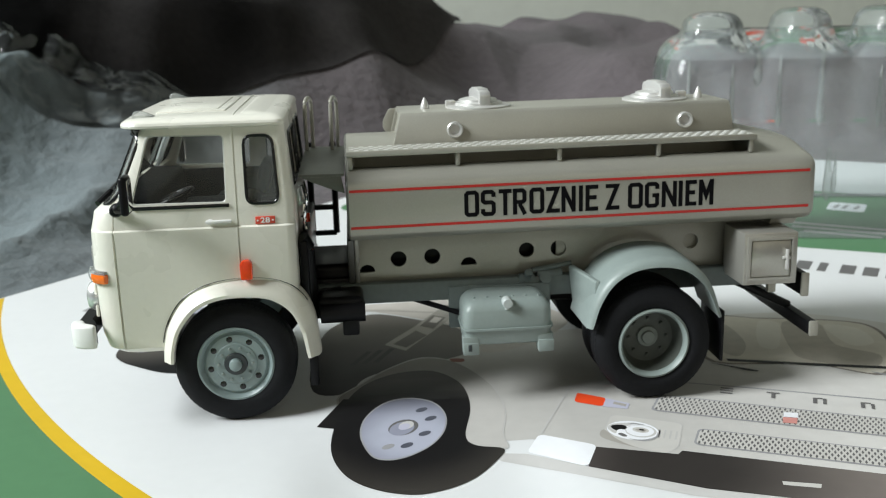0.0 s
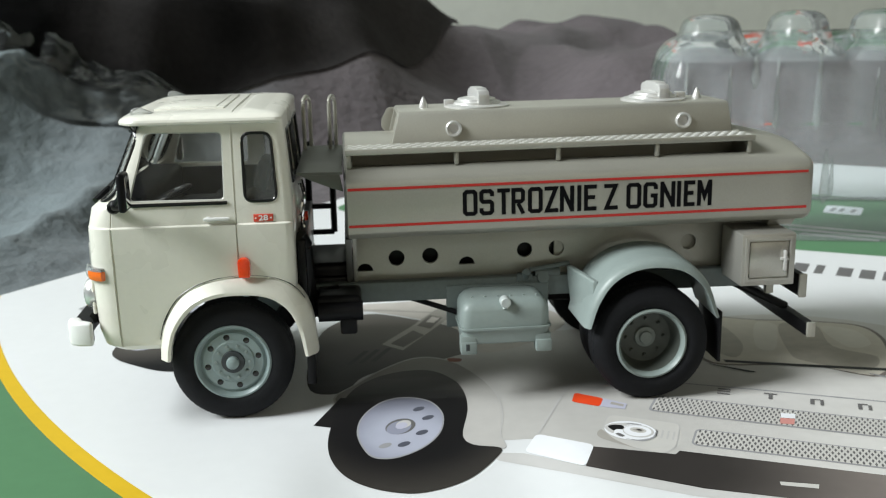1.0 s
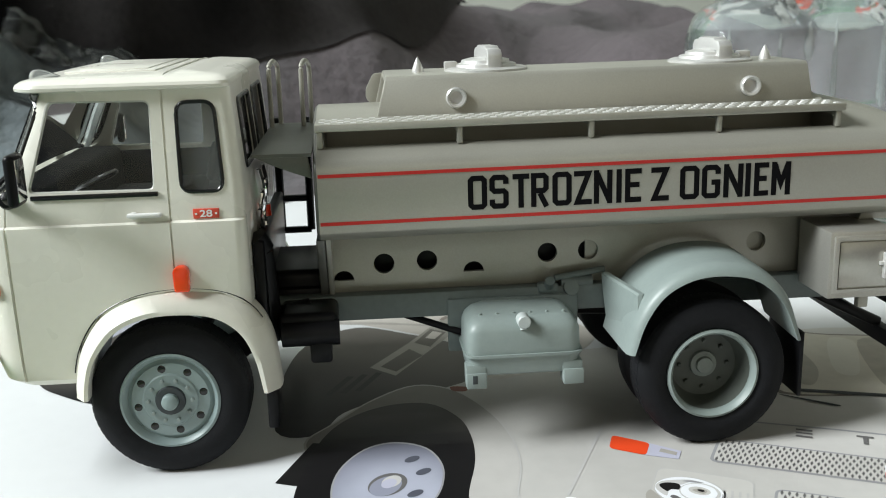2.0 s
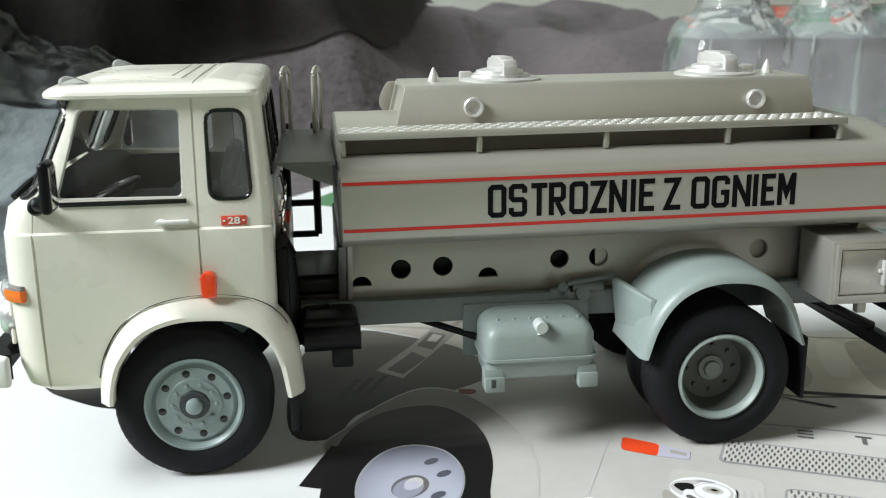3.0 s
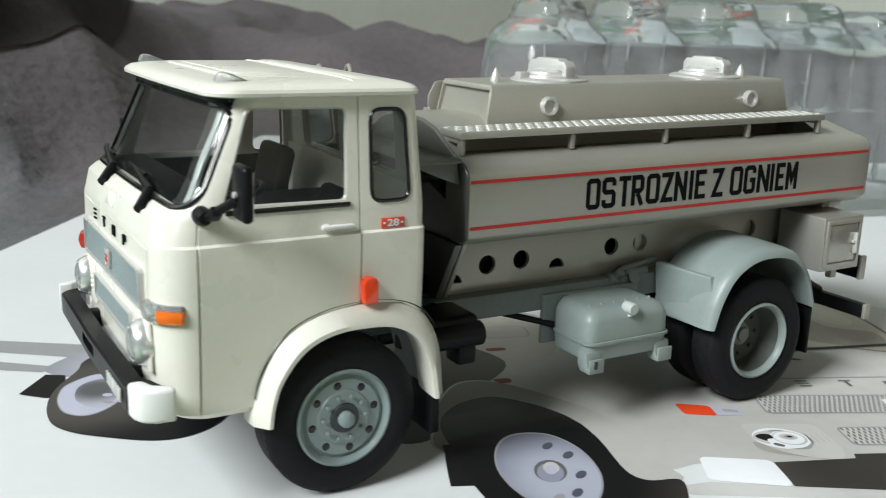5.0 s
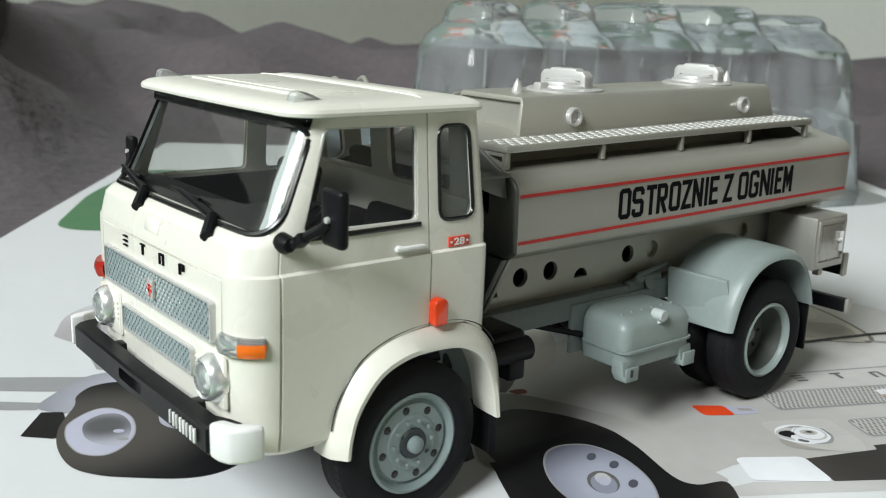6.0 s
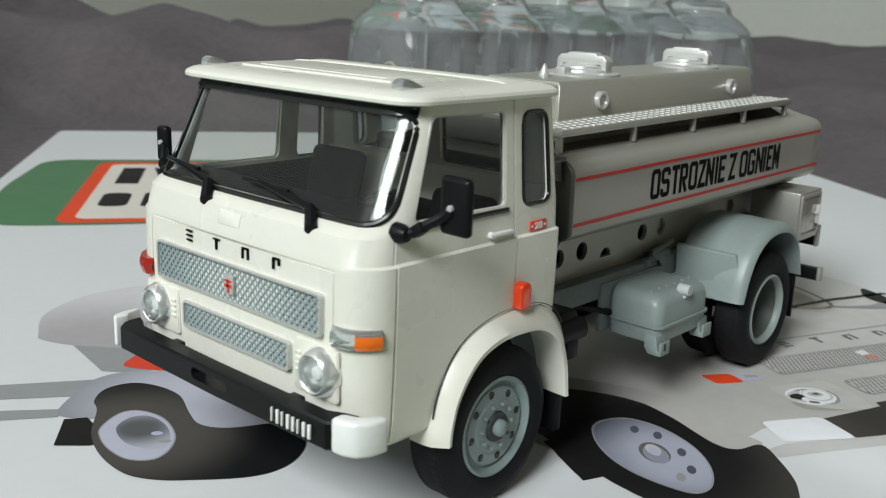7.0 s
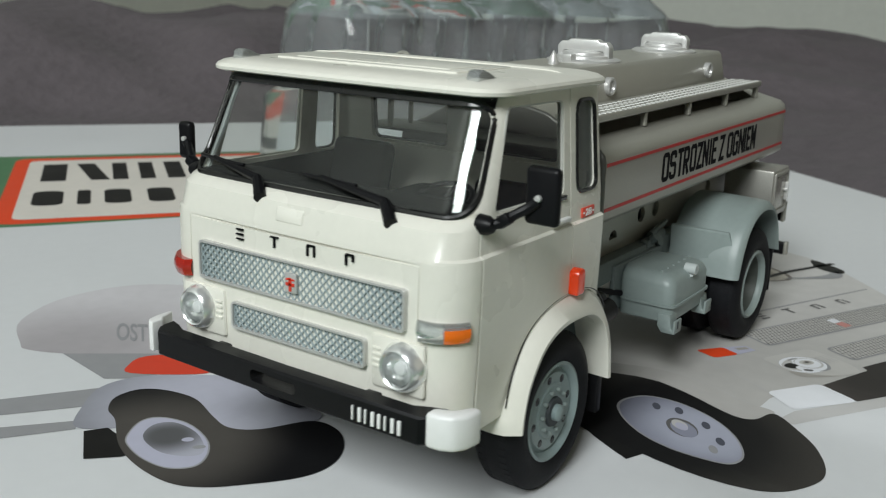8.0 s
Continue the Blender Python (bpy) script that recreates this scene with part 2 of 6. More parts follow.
def lettering(text, height, width, depth, bold=0.0):
    """Letters in the built-in font as a bmesh in the x-z plane, fitted to a width and height, facing -y."""
    cu = bpy.data.curves.new("t", "FONT")
    cu.body, cu.size, cu.extrude, cu.offset, cu.resolution_u = text, 1.0, 0.02, bold, 4
    ob = new("t", cu)
    bpy.context.view_layer.update()
    me = bpy.data.meshes.new_from_object(ob.evaluated_get(bpy.context.evaluated_depsgraph_get()))
    bm = bmesh.new()
    bm.from_mesh(me)
    bpy.data.objects.remove(ob)
    bpy.data.meshes.remove(me)
    xs, ys, zs = zip(*(v.co for v in bm.verts))
    if text in "OG":  # square the round letters, as in block lettering
        cx, cy, hx, hy = (max(xs) + min(xs)) / 2, (max(ys) + min(ys)) / 2, (max(xs) - min(xs)) / 2, (max(ys) - min(ys)) / 2
        for v in bm.verts:
            a, b = (v.co.x - cx) / hx, (v.co.y - cy) / hy
            top = max(abs(a), abs(b))
            k = (math.hypot(a, b) / top) ** 0.85 if top > 1e-6 else 1.0
            v.co.x, v.co.y = cx + a * k * hx, cy + b * k * hy
        xs, ys, zs = zip(*(v.co for v in bm.verts))
    for v in bm.verts:
        v.co = ((v.co.x - min(xs)) / (max(xs) - min(xs)) * width, -(v.co.z - min(zs)) / (max(zs) - min(zs)) * depth, (v.co.y - min(ys)) / (max(ys) - min(ys)) * height)
    return bm


MIRROR = Matrix.Diagonal((1, -1, 1, 1))


# ---- the room ----
PLASTER = material("pale_plaster", (0.74, 0.77, 0.71), 0.8, vary=0.04, grain=60, blotch=3, bump=0.2, bump_scale=300)
# unseen wall's tone, chosen to bounce warm light onto the truck's side
WARM_BOUNCE = material("warm_bounce_plaster", (0.62, 0.555, 0.435), 0.8, vary=0.05, grain=60, blotch=3, bump=0.2, bump_scale=300)
# unseen floor, kept dark so that little light bounces up
PLANK = material("floor_boards", (0.12, 0.08, 0.055), 0.5, vary=0.2, grain=40, blotch=4)


def room_wall(name, x0, x1, y0, y1, z0, z1, mat, label, kind="structure"):
    ob = part(name, box(x0, x1, y0, y1, z0, z1, 0), mat)
    ob.matrix_basis = room
    return tagged(ob, label, name.split("_")[0], kind=kind)


room_wall("wall_east", 2600, 2700, -2400, 1010, -450, 2350, PLASTER, "pale painted plaster wall")
room_wall("wall_north", -2050, 2700, 1010, 1110, -450, 2350, PLASTER, "pale painted plaster wall behind the bed")
room_wall("wall_south", -2050, 2700, -2500, -2400, -450, 2350, WARM_BOUNCE, "unseen wall behind the viewer, beige to bounce warm light")
room_wall("ceiling", -2050, 2700, -2500, 1110, 2350, 2450, BOUNCE_CUT, "unseen ceiling, near black to cut bounced light")
room_wall("floor", -2050, 2700, -2500, 1110, -550, -450, PLANK, "unseen brown floor beside the bed, darkened to cut bounced light")


def window_wall():
    outer = [(-2400, -450), (1010, -450), (1010, 2350), (-2400, 2350)]
    hole = box(-2150, -1850, -375, 675, 1065, 2115, 0)
    bm = carve(prism(outer, "x", -2050, -1950), [hole])
    ob = part("wall_west", bm, BOUNCE_CUT)
    ob.matrix_basis = room
    tagged(ob, "unseen wall with a window opening, near black to cut bounced light", "wall", kind="structure")
    frame_bm = join(box(-2040, -1990, -375, 675, 1065, 1110, 4), box(-2040, -1990, -375, 675, 2070, 2115, 4),
                    box(-2040, -1990, -375, -330, 1110, 2070, 4), box(-2040, -1990, 630, 675, 1110, 2070, 4))
    fr = part("window_1", frame_bm, WHITE)
    fr.matrix_basis = room
    tagged(fr, "white window frame letting in soft daylight", "window", kind="structure")


window_wall()

# ---- bed and blanket ----
CARD_U, CARD_V = Vector((0.589, 0.808)), Vector((0.808, -0.589))  # the card's long and short ways
U0, U1, V0, V1 = -115.0, 342.0, -102.0, 214.0


def card_at(u, v):
    p = CARD_U * u + CARD_V * v
    return p.x, p.y


def smoothstep(a, b, x):
    t = np.clip((x - a) / (b - a), 0, 1)
    return t * t * (3 - 2 * t)


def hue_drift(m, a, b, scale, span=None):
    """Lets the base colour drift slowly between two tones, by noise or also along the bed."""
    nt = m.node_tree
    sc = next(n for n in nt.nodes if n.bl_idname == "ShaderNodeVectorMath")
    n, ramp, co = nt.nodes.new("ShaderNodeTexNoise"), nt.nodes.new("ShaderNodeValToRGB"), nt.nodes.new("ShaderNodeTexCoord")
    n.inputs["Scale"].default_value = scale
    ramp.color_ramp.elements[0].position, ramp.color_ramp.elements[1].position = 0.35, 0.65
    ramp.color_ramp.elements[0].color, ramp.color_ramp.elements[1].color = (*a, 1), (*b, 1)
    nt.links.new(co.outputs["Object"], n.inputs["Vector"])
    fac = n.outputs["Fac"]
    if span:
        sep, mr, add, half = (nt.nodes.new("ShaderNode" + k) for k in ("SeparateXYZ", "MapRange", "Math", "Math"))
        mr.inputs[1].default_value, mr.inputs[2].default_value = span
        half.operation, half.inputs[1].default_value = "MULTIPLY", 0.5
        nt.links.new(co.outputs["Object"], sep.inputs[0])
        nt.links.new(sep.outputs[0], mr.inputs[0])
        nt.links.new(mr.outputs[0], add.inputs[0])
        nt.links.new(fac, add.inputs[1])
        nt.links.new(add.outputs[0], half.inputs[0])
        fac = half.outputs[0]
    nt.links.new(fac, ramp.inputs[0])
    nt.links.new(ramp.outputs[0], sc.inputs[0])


def fold(a, sharp=1.6):
    """A soft-backed, sharp-valleyed fold profile between -1 and 1."""
    return 1 - 2 * np.abs(np.sin(a)) ** sharp


def blanket_height(x, y):
    """Height of the blanket in millimetres: flat under the card, heaped up behind it in long soft folds."""
    u, v = CARD_U.x * x + CARD_U.y * y, CARD_V.x * x + CARD_V.y * y
    du, dv = np.maximum(np.maximum(U0 - u, u - U1), 0), np.maximum(np.maximum(V0 - v, v - V1), 0)
    d = np.hypot(du, dv)
    left = np.maximum(V0 - v, 0)
    back = smoothstep(0, 190, np.maximum(u - U1, 0)) * 38
    side = smoothstep(0, 150, left) * smoothstep(20, 260, y + 0.25 * x) * 66
    right = smoothstep(0, 160, np.maximum(v - V1, 0)) * 20
    h = np.maximum(np.maximum(back, side) * (1 - 0.3 * smoothstep(30, 130, x)), right)
    warp = 26 * np.sin(x / 97 + 0.6) + 18 * np.sin(y / 71 + x / 143)
    folds = (fold((u + 0.35 * v + warp) / 74) * 7.0 + fold((0.4 * u - v + 1.4 * warp) / 53 + 0.7) * 4.5 + fold((0.8 * u + v + 0.8 * warp) / 23, 1.2) * 2.0 + np.sin((u + 0.6 * v) / 17 + 1.7 * np.sin(v / 47)) * 1.6
             + np.sin((v - 0.3 * u) / 9.5 + 2.0 * np.sin(u / 33)) * 0.5)
    near = smoothstep(5, 40, left) * (1 - smoothstep(180, 300, y))
    folds = folds + near * (fold((v + 0.55 * u + 9 * np.sin(u / 31) + 6 * np.sin(v / 19)) / 17.0, 1.0) * 7.0 + fold((u - 0.8 * v + 8 * np.sin(v / 23)) / 9.5, 1.2) * 2.0)
    h = h + (9.0 + 10.0 * smoothstep(130, 220, x)) * smoothstep(-20, 40, x) * (1 - smoothstep(290, 400, x)) * smoothstep(200, 320, y) * smoothstep(8, 80, d)  # a heap behind the tank
    rim = 2.0 * smoothstep(2, 20, d)
    inside = np.minimum(np.minimum(u - U0, U1 - u), np.minimum(v - V0, V1 - v))
    return -1.2 - 4.0 * smoothstep(3, 30, inside) + rim + h + folds * smoothstep(2, 45, d) * (0.55 + 0.45 * smoothstep(20, 140, d))


def blanket():
    xs = np.concatenate([np.linspace(-700, -260, 60), np.linspace(-256, 520, 300), np.linspace(525, 1000, 70)])
    ys = np.concatenate([np.linspace(-700, -150, 60), np.linspace(-146, 640, 300), np.linspace(645, 830, 30)])
    X, Y = np.meshgrid(xs, ys)
    Z = blanket_height(X, Y)
    edge = np.maximum(smoothstep(760, 830, Y), np.maximum(smoothstep(900, 1000, X), np.maximum(smoothstep(-600, -700, X), smoothstep(-600, -700, Y))))
    Z = Z * (1 - edge) - 250 * edge
    n, m = len(xs), len(ys)
    verts = np.stack([X, Y, Z], -1).reshape(-1, 3) * MM
    i = np.arange(n * m).reshape(m, n)
    faces = np.stack([i[:-1, :-1], i[:-1, 1:], i[1:, 1:], i[1:, :-1]], -1).reshape(-1, 4)
    me = bpy.data.meshes.new("blanket")
    me.from_pydata(verts.tolist(), [], faces.tolist())
    for p in me.polygons:
        p.use_smooth = True
    m = material("grey_fleece", (0.115, 0.108, 0.118), 0.95, vary=0.12, grain=150, blotch=14, bump=0.55, bump_scale=150, sheen=0.06, spec=0.1)
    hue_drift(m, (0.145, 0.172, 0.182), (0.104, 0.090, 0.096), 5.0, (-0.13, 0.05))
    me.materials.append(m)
    tagged(new("blanket", me), "crumpled dark grey fleece blanket heaped in soft folds", "blanket")


blanket()


def black_cloth():
    """A dark throw piled on the blanket."""
    n = 150
    bm_v, bm_f = [], []
    for j in range(n):
        for i in range(n):
            a, b = i / (n - 1), j / (n - 1)
            x = -420 + 532 * a
            front = float(np.interp(x, [-420, -90, -40, 10, 45, 78, 112], [205, 232, 270, 322, 362, 450, 560])) + 10 * noise.noise(Vector((x / 38, 0, 4)))
            y = front + (640 - front) * b ** 1.5
            base = float(blanket_height(np.array(x), np.array(y)))
            s = y - front
            rise = float(smoothstep(0, 150, s)) * 0.75 + float(smoothstep(0, 40, s)) * 0.25
            w = 0.9 * math.sin(x / 83 + 0.4) + 1.1 * noise.noise(Vector((x / 110, y / 110, 3)))
            f = (1 - abs(math.sin((0.55 * x - 0.83 * y) / 27 + w)) ** 1.1) * 30 + (1 - abs(math.sin((0.2 * x - y) / 17 + 1.4 * w))) * 10 + noise.noise(Vector((x / 26, y / 26, 7))) * 2
            side = float(smoothstep(95, -40, x))
            bm_v.append((x * MM, y * MM, (base + 1.5 + rise * (6 + 46 * side + f * (0.5 + 0.5 * side))) * MM))
    for j in range(n - 1):
        for i in range(n - 1):
            k = j * n + i
            bm_f.append((k, k + 1, k + n + 1, k + n))
    me = bpy.data.meshes.new("throw")
    me.from_pydata(bm_v, [], bm_f)
    for p in me.polygons:
        p.use_smooth = True
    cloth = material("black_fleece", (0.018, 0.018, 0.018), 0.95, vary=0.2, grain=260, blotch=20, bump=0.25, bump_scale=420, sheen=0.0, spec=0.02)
    # tone lightens along the bed, standing in for light on the folds
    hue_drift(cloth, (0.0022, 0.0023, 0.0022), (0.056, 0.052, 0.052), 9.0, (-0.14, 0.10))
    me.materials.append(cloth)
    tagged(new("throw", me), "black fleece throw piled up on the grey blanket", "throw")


black_cloth()
tagged(part("mattress", box(-640, 940, -640, 780, -440, -40, 40), material("mattress_cloth", (0.5, 0.5, 0.5), 0.9)), "plain mattress under the grey blanket", "mattress")


# ---- the truck model ----
truck = thing("toy_truck", "cream and silver model tanker truck standing on a printed card", "model truck")

CAB = [  # height, front, half width
    (14.2, -22.8, 22.9), (15.2, -24.1, 23.9), (18.0, -24.8, 24.3), (24.0, -25.0, 24.5), (31.0, -25.1, 24.65), (36.7, -25.0, 24.7), (37.3, -24.95, 24.65),
    (37.55, -24.93, 24.1), (40.6, -24.2, 23.95), (41.4, -23.2, 23.9), (41.9, -21.9, 23.85), (55.6, -15.7, 22.8)]
CAB_REAR = 12.4


def cab_shape(z):
    zs = [c[0] for c in CAB]
    return np.interp(z, zs, [c[1] for c in CAB]), np.interp(z, zs, [c[2] for c in CAB])


def cab_x(y, z, r=4.6):
    """The front skin's x at a place across and up the cab."""
    xf, w = cab_shape(z)
    k = max(0.0, abs(y) - (w - r))
    return xf + r - math.sqrt(max(0.0, r * r - min(k, r) ** 2)) + 0.6 * (y / 24.0) ** 2


def cab_loop(z, xf, w, inset=0.0, r=4.6, rear=CAB_REAR, rr=1.6):
    xf, w, rear = xf + inset, w - inset, rear - inset - 1.1 * max(0.0, min(1.0, (z - 41.0) / 14.0))
    r, rr = r - inset * 0.8, max(0.4, rr - inset * 0.5)
    half = []
    for k in range(5):
        a = math.pi / 2 * k / 4
        half.append((rear - rr + rr * math.cos(a), w - rr + rr * math.sin(a)))
    for k in range(9):
        a = math.pi / 2 + math.pi / 2 * k / 8
        half.append((xf + r + r * math.cos(a), w - r + r * math.sin(a)))
    for k in (0.75, 0.5, 0.25):
        half.append((xf, (w - r) * k))
    half = [(x + 0.6 * (y / 24.0) ** 2 * (x < -8), y, z) for x, y in half]
    return half + [(xf, 0.0, z)] + [(x, -y, z) for x, y, _ in reversed(half)]


SIDE_WINDOW = rounded([(-16.4, 41.9), (0.5, 41.7), (0.7, 53.9), (-12.6, 54.1)], 1.1)
QUARTER = rounded([(4.05, 41.4), (9.75, 41.4), (9.1, 53.55), (4.05, 53.55)], 1.6)
SCREEN = rounded([(-22.8, 42.0), (22.8, 42.0), (21.8, 54.4), (-21.8, 54.4)], 2.4)
ARCH = [(-13.1, 4), (-12.9, 13), (-11.7, 20), (-8.7, 24.3), (-4.0, 26.8), (2.0, 27.7), (8.4, 27.1), (12.6, 24.7), (20, 23.5), (20, 4)]


def build_cab():
    outer = loft([cab_loop(z, xf, w) for z, xf, w in CAB])
    inner = loft([cab_loop(max(z, 16.0) if i else 13.0, xf, w, 1.0, rear=CAB_REAR) for i, (z, xf, w) in enumerate(CAB[:-1])] + [cab_loop(54.8, -15.9, 22.85, 1.0)])
    cuts = [inner]
    cuts.append(prism(SIDE_WINDOW, "y", -40, 40))
    cuts.append(prism(QUARTER, "y", -40, 40))
    cuts.append(prism(SCREEN, "x", -40, -12))
    cuts.append(prism(rounded([(-17, 43.5), (-2.2, 43.5), (-2.2, 53.2), (-17, 53.2)], 1.2), "x", 8, 20))
    cuts.append(prism(rounded([(2.2, 43.5), (17, 43.5), (17, 53.2), (2.2, 53.2)], 1.2), "x", 8, 20))
    cuts.append(prism(ARCH, "y", -40, 40))
    for s in (-1, 1):
        zs = [15.0, 37.3, 37.55, 41.9, 55.6]
        skin = [(s * (cab_shape(z)[1] - 0.28), z) for z in zs]
        cuts.append(prism(skin + [(s * 30, 55.6), (s * 30, 15.0)], "x", 2.15, 2.41))  # seam behind the door
        edge = [(15.0, -19.75), (37.3, -19.75), (37.55, -19.75), (41.4, -19.4), (55.6, -13.6)]  # door's front edge, up the pillar
        cuts.append(loft([[(x - 0.05, s * (cab_shape(z)[1] - 0.16), z), (x + 0.05, s * (cab_shape(z)[1] - 0.16), z), (x + 0.2, s * (cab_shape(z)[1] + 0.05), z), (x + 0.2, s * 30, z), (x - 0.2, s * 30, z), (x - 0.2, s * (cab_shape(z)[1] + 0.05), z)] for z, x in edge]))
        cuts.append(box(-30, -24.55, s * 19.3 - 0.14, s * 19.3 + 0.14, 15, 36.6, 0))
    cuts.append(box(-30, -24.55, -19.3, 19.3, 36.45, 36.75, 0))
    return carve(outer, cuts)


cab = part("cab", build_cab(), CREAM, truck, "cream painted flat-front cab", smooth=28)


# roof with drip rim, sunken panel border and raised rear
def roof_loop(z, inset, front=-18.0):
    return cab_loop(z, front + inset, 24.0 - inset, 0, 4.0, 12.5 - inset * 0.7, 1.8)


roof = part("roof", loft([roof_loop(55.3, 0.5), roof_loop(55.5, 0.05), roof_loop(55.9, 0.0), roof_loop(56.3, 0.2), roof_loop(56.7, 0.8), roof_loop(57.0, 2.0), roof_loop(57.2, 4.0), roof_loop(57.3, 8.0)]), CREAM, truck, "cream cab roof with raised panels", smooth=25)
part("roof_panel", bevel(box(-12.2, 0.4, -15, 15, 56.6, 57.5, 0), 0.2, 3), CREAM, roof)
part("roof_panel", bevel(box(-10.6, -1.2, -12.8, 12.8, 57.3, 57.62, 0), 0.12, 3), CREAM, roof)
bead = smooth_line([(2.4, s * y, z) for s, y, z in ((-1, 23.7, 55.9), (-1, 23.0, 56.5), (-1, 21.4, 56.95), (-1, 18, 57.25), (1, 0, 57.4), (1, 18, 57.25), (1, 21.4, 56.95), (1, 23.0, 56.5), (1, 23.7, 55.9))], 5)
part("roof_bead", tube(bead, 0.15, 8), CREAM, roof)
rear_hump = loft([[(x, y, z) for x, y in rounded([(2.5 + i * 0.3, -22.9 + i), (10.8 - i, -22.9 + i), (10.8 - i, 22.9 - i), (2.5 + i * 0.3, 22.9 - i)], 2.0)] for i, z in ((0, 55.9), (0.3, 56.35), (1.2, 56.85), (2.6, 57.2), (5.0, 57.45), (6.0, 57.5))])
part("roof_hump", rear_hump, CREAM, roof)


def roof_lamp(s):
    prof = smooth_line([(-15.5, 56.8), (-15.2, 57.9), (-14.2, 58.2), (-12.5, 57.6), (-10.9, 56.9)], 4)
    return prism(prof + [(-10.9, 56.4), (-15.5, 56.4)], "y", 19.4 * s - 0.9, 19.4 * s + 0.9, 0.35, 3)


part("marker_lamp", roof_lamp(-1), LENS, roof, "small clear roof marker lamp")
part("marker_lamp", roof_lamp(1), LENS, roof, "small clear roof marker lamp")


# glazing
def screen_patch(inset, y_half, z0, z1):
    rows = []
    for k in range(9):
        z = z0 + (z1 - z0) * k / 8
        wide = y_half - 0.9 * k / 8
        rows.append([(cab_x(y, z) + inset, y, z) for y in [wide * (1.06 * k - 0.06 * k ** 9) if abs(k) < 1 else wide * k for k in np.linspace(-1, 1, 121)]])
    return rows


def build_screen():
    a, b = screen_patch(0.35, 23.4, 41.6, 54.7), screen_patch(0.65, 23.3, 41.6, 54.7)
    return join(loft(a, close=False, caps=False), loft(b, close=False, caps=False))


screen = part("windshield", build_screen(), DARKGLASS, cab, "clear curved windshield")


def dense(loop, n=8):
    out = []
    for i in range(len(loop)):
        a, b = loop[i], loop[(i + 1) % len(loop)]
        m = max(1, int(math.dist(a, b) / 1.5))
        out += [tuple(a[k] + (b[k] - a[k]) * j / m for k in range(len(a))) for j in range(m)]
    return out


# moulding edges made milky white to carry the window's glare
for s in (-1, 1):
    strip = []
    for k in range(9):
        z = 42.3 + 12.0 * k / 8
        ya, yb = s * (20.4 - 0.12 * k + 0.15 * math.sin(k * 1.3)), s * (21.3 - 0.12 * k + 0.1 * math.sin(k * 1.7))
        xa, xb = cab_x(ya, z) + 0.9, cab_x(yb, z) + 0.9
        strip.append([(xa, ya, z), (xb, yb, z), (xb + 0.5, yb - s * 0.2, z), (xa + 0.5, ya, z)])
    part("glare_strip", loft(strip), GLARE_EDGE, screen, "milky edge of the clear window moulding, whitened for window glare")
flat_line = dense(rounded([(-22.9, 41.8), (22.9, 41.8), (21.8, 54.6), (-21.8, 54.6)], 2.6, 8))
part("screen_gasket", tube([(cab_x(y, z) + 0.05 + 0.45 * float(smoothstep(20.5, 22.0, abs(y)) * smoothstep(43.0, 45.0, z)), y, z) for y, z in flat_line], 0.45, 8, closed=True), GASKET, cab, "black rubber windshield gasket")
part("brow", loft([[(cab_x(y, z) - d, y, z) for y in np.linspace(-22.0, 22.0, 61)] for d, z in ((0.1, 53.9), (0.28, 54.1), (0.36, 54.8), (0.42, 55.4), (0.05, 55.6))], close=False, caps=False), GASKET, cab, "black band under the roof rim")


def side_line(outline, s, out):
    return [(x, s * (cab_shape(z)[1] + out), z) for x, z in dense(outline)]


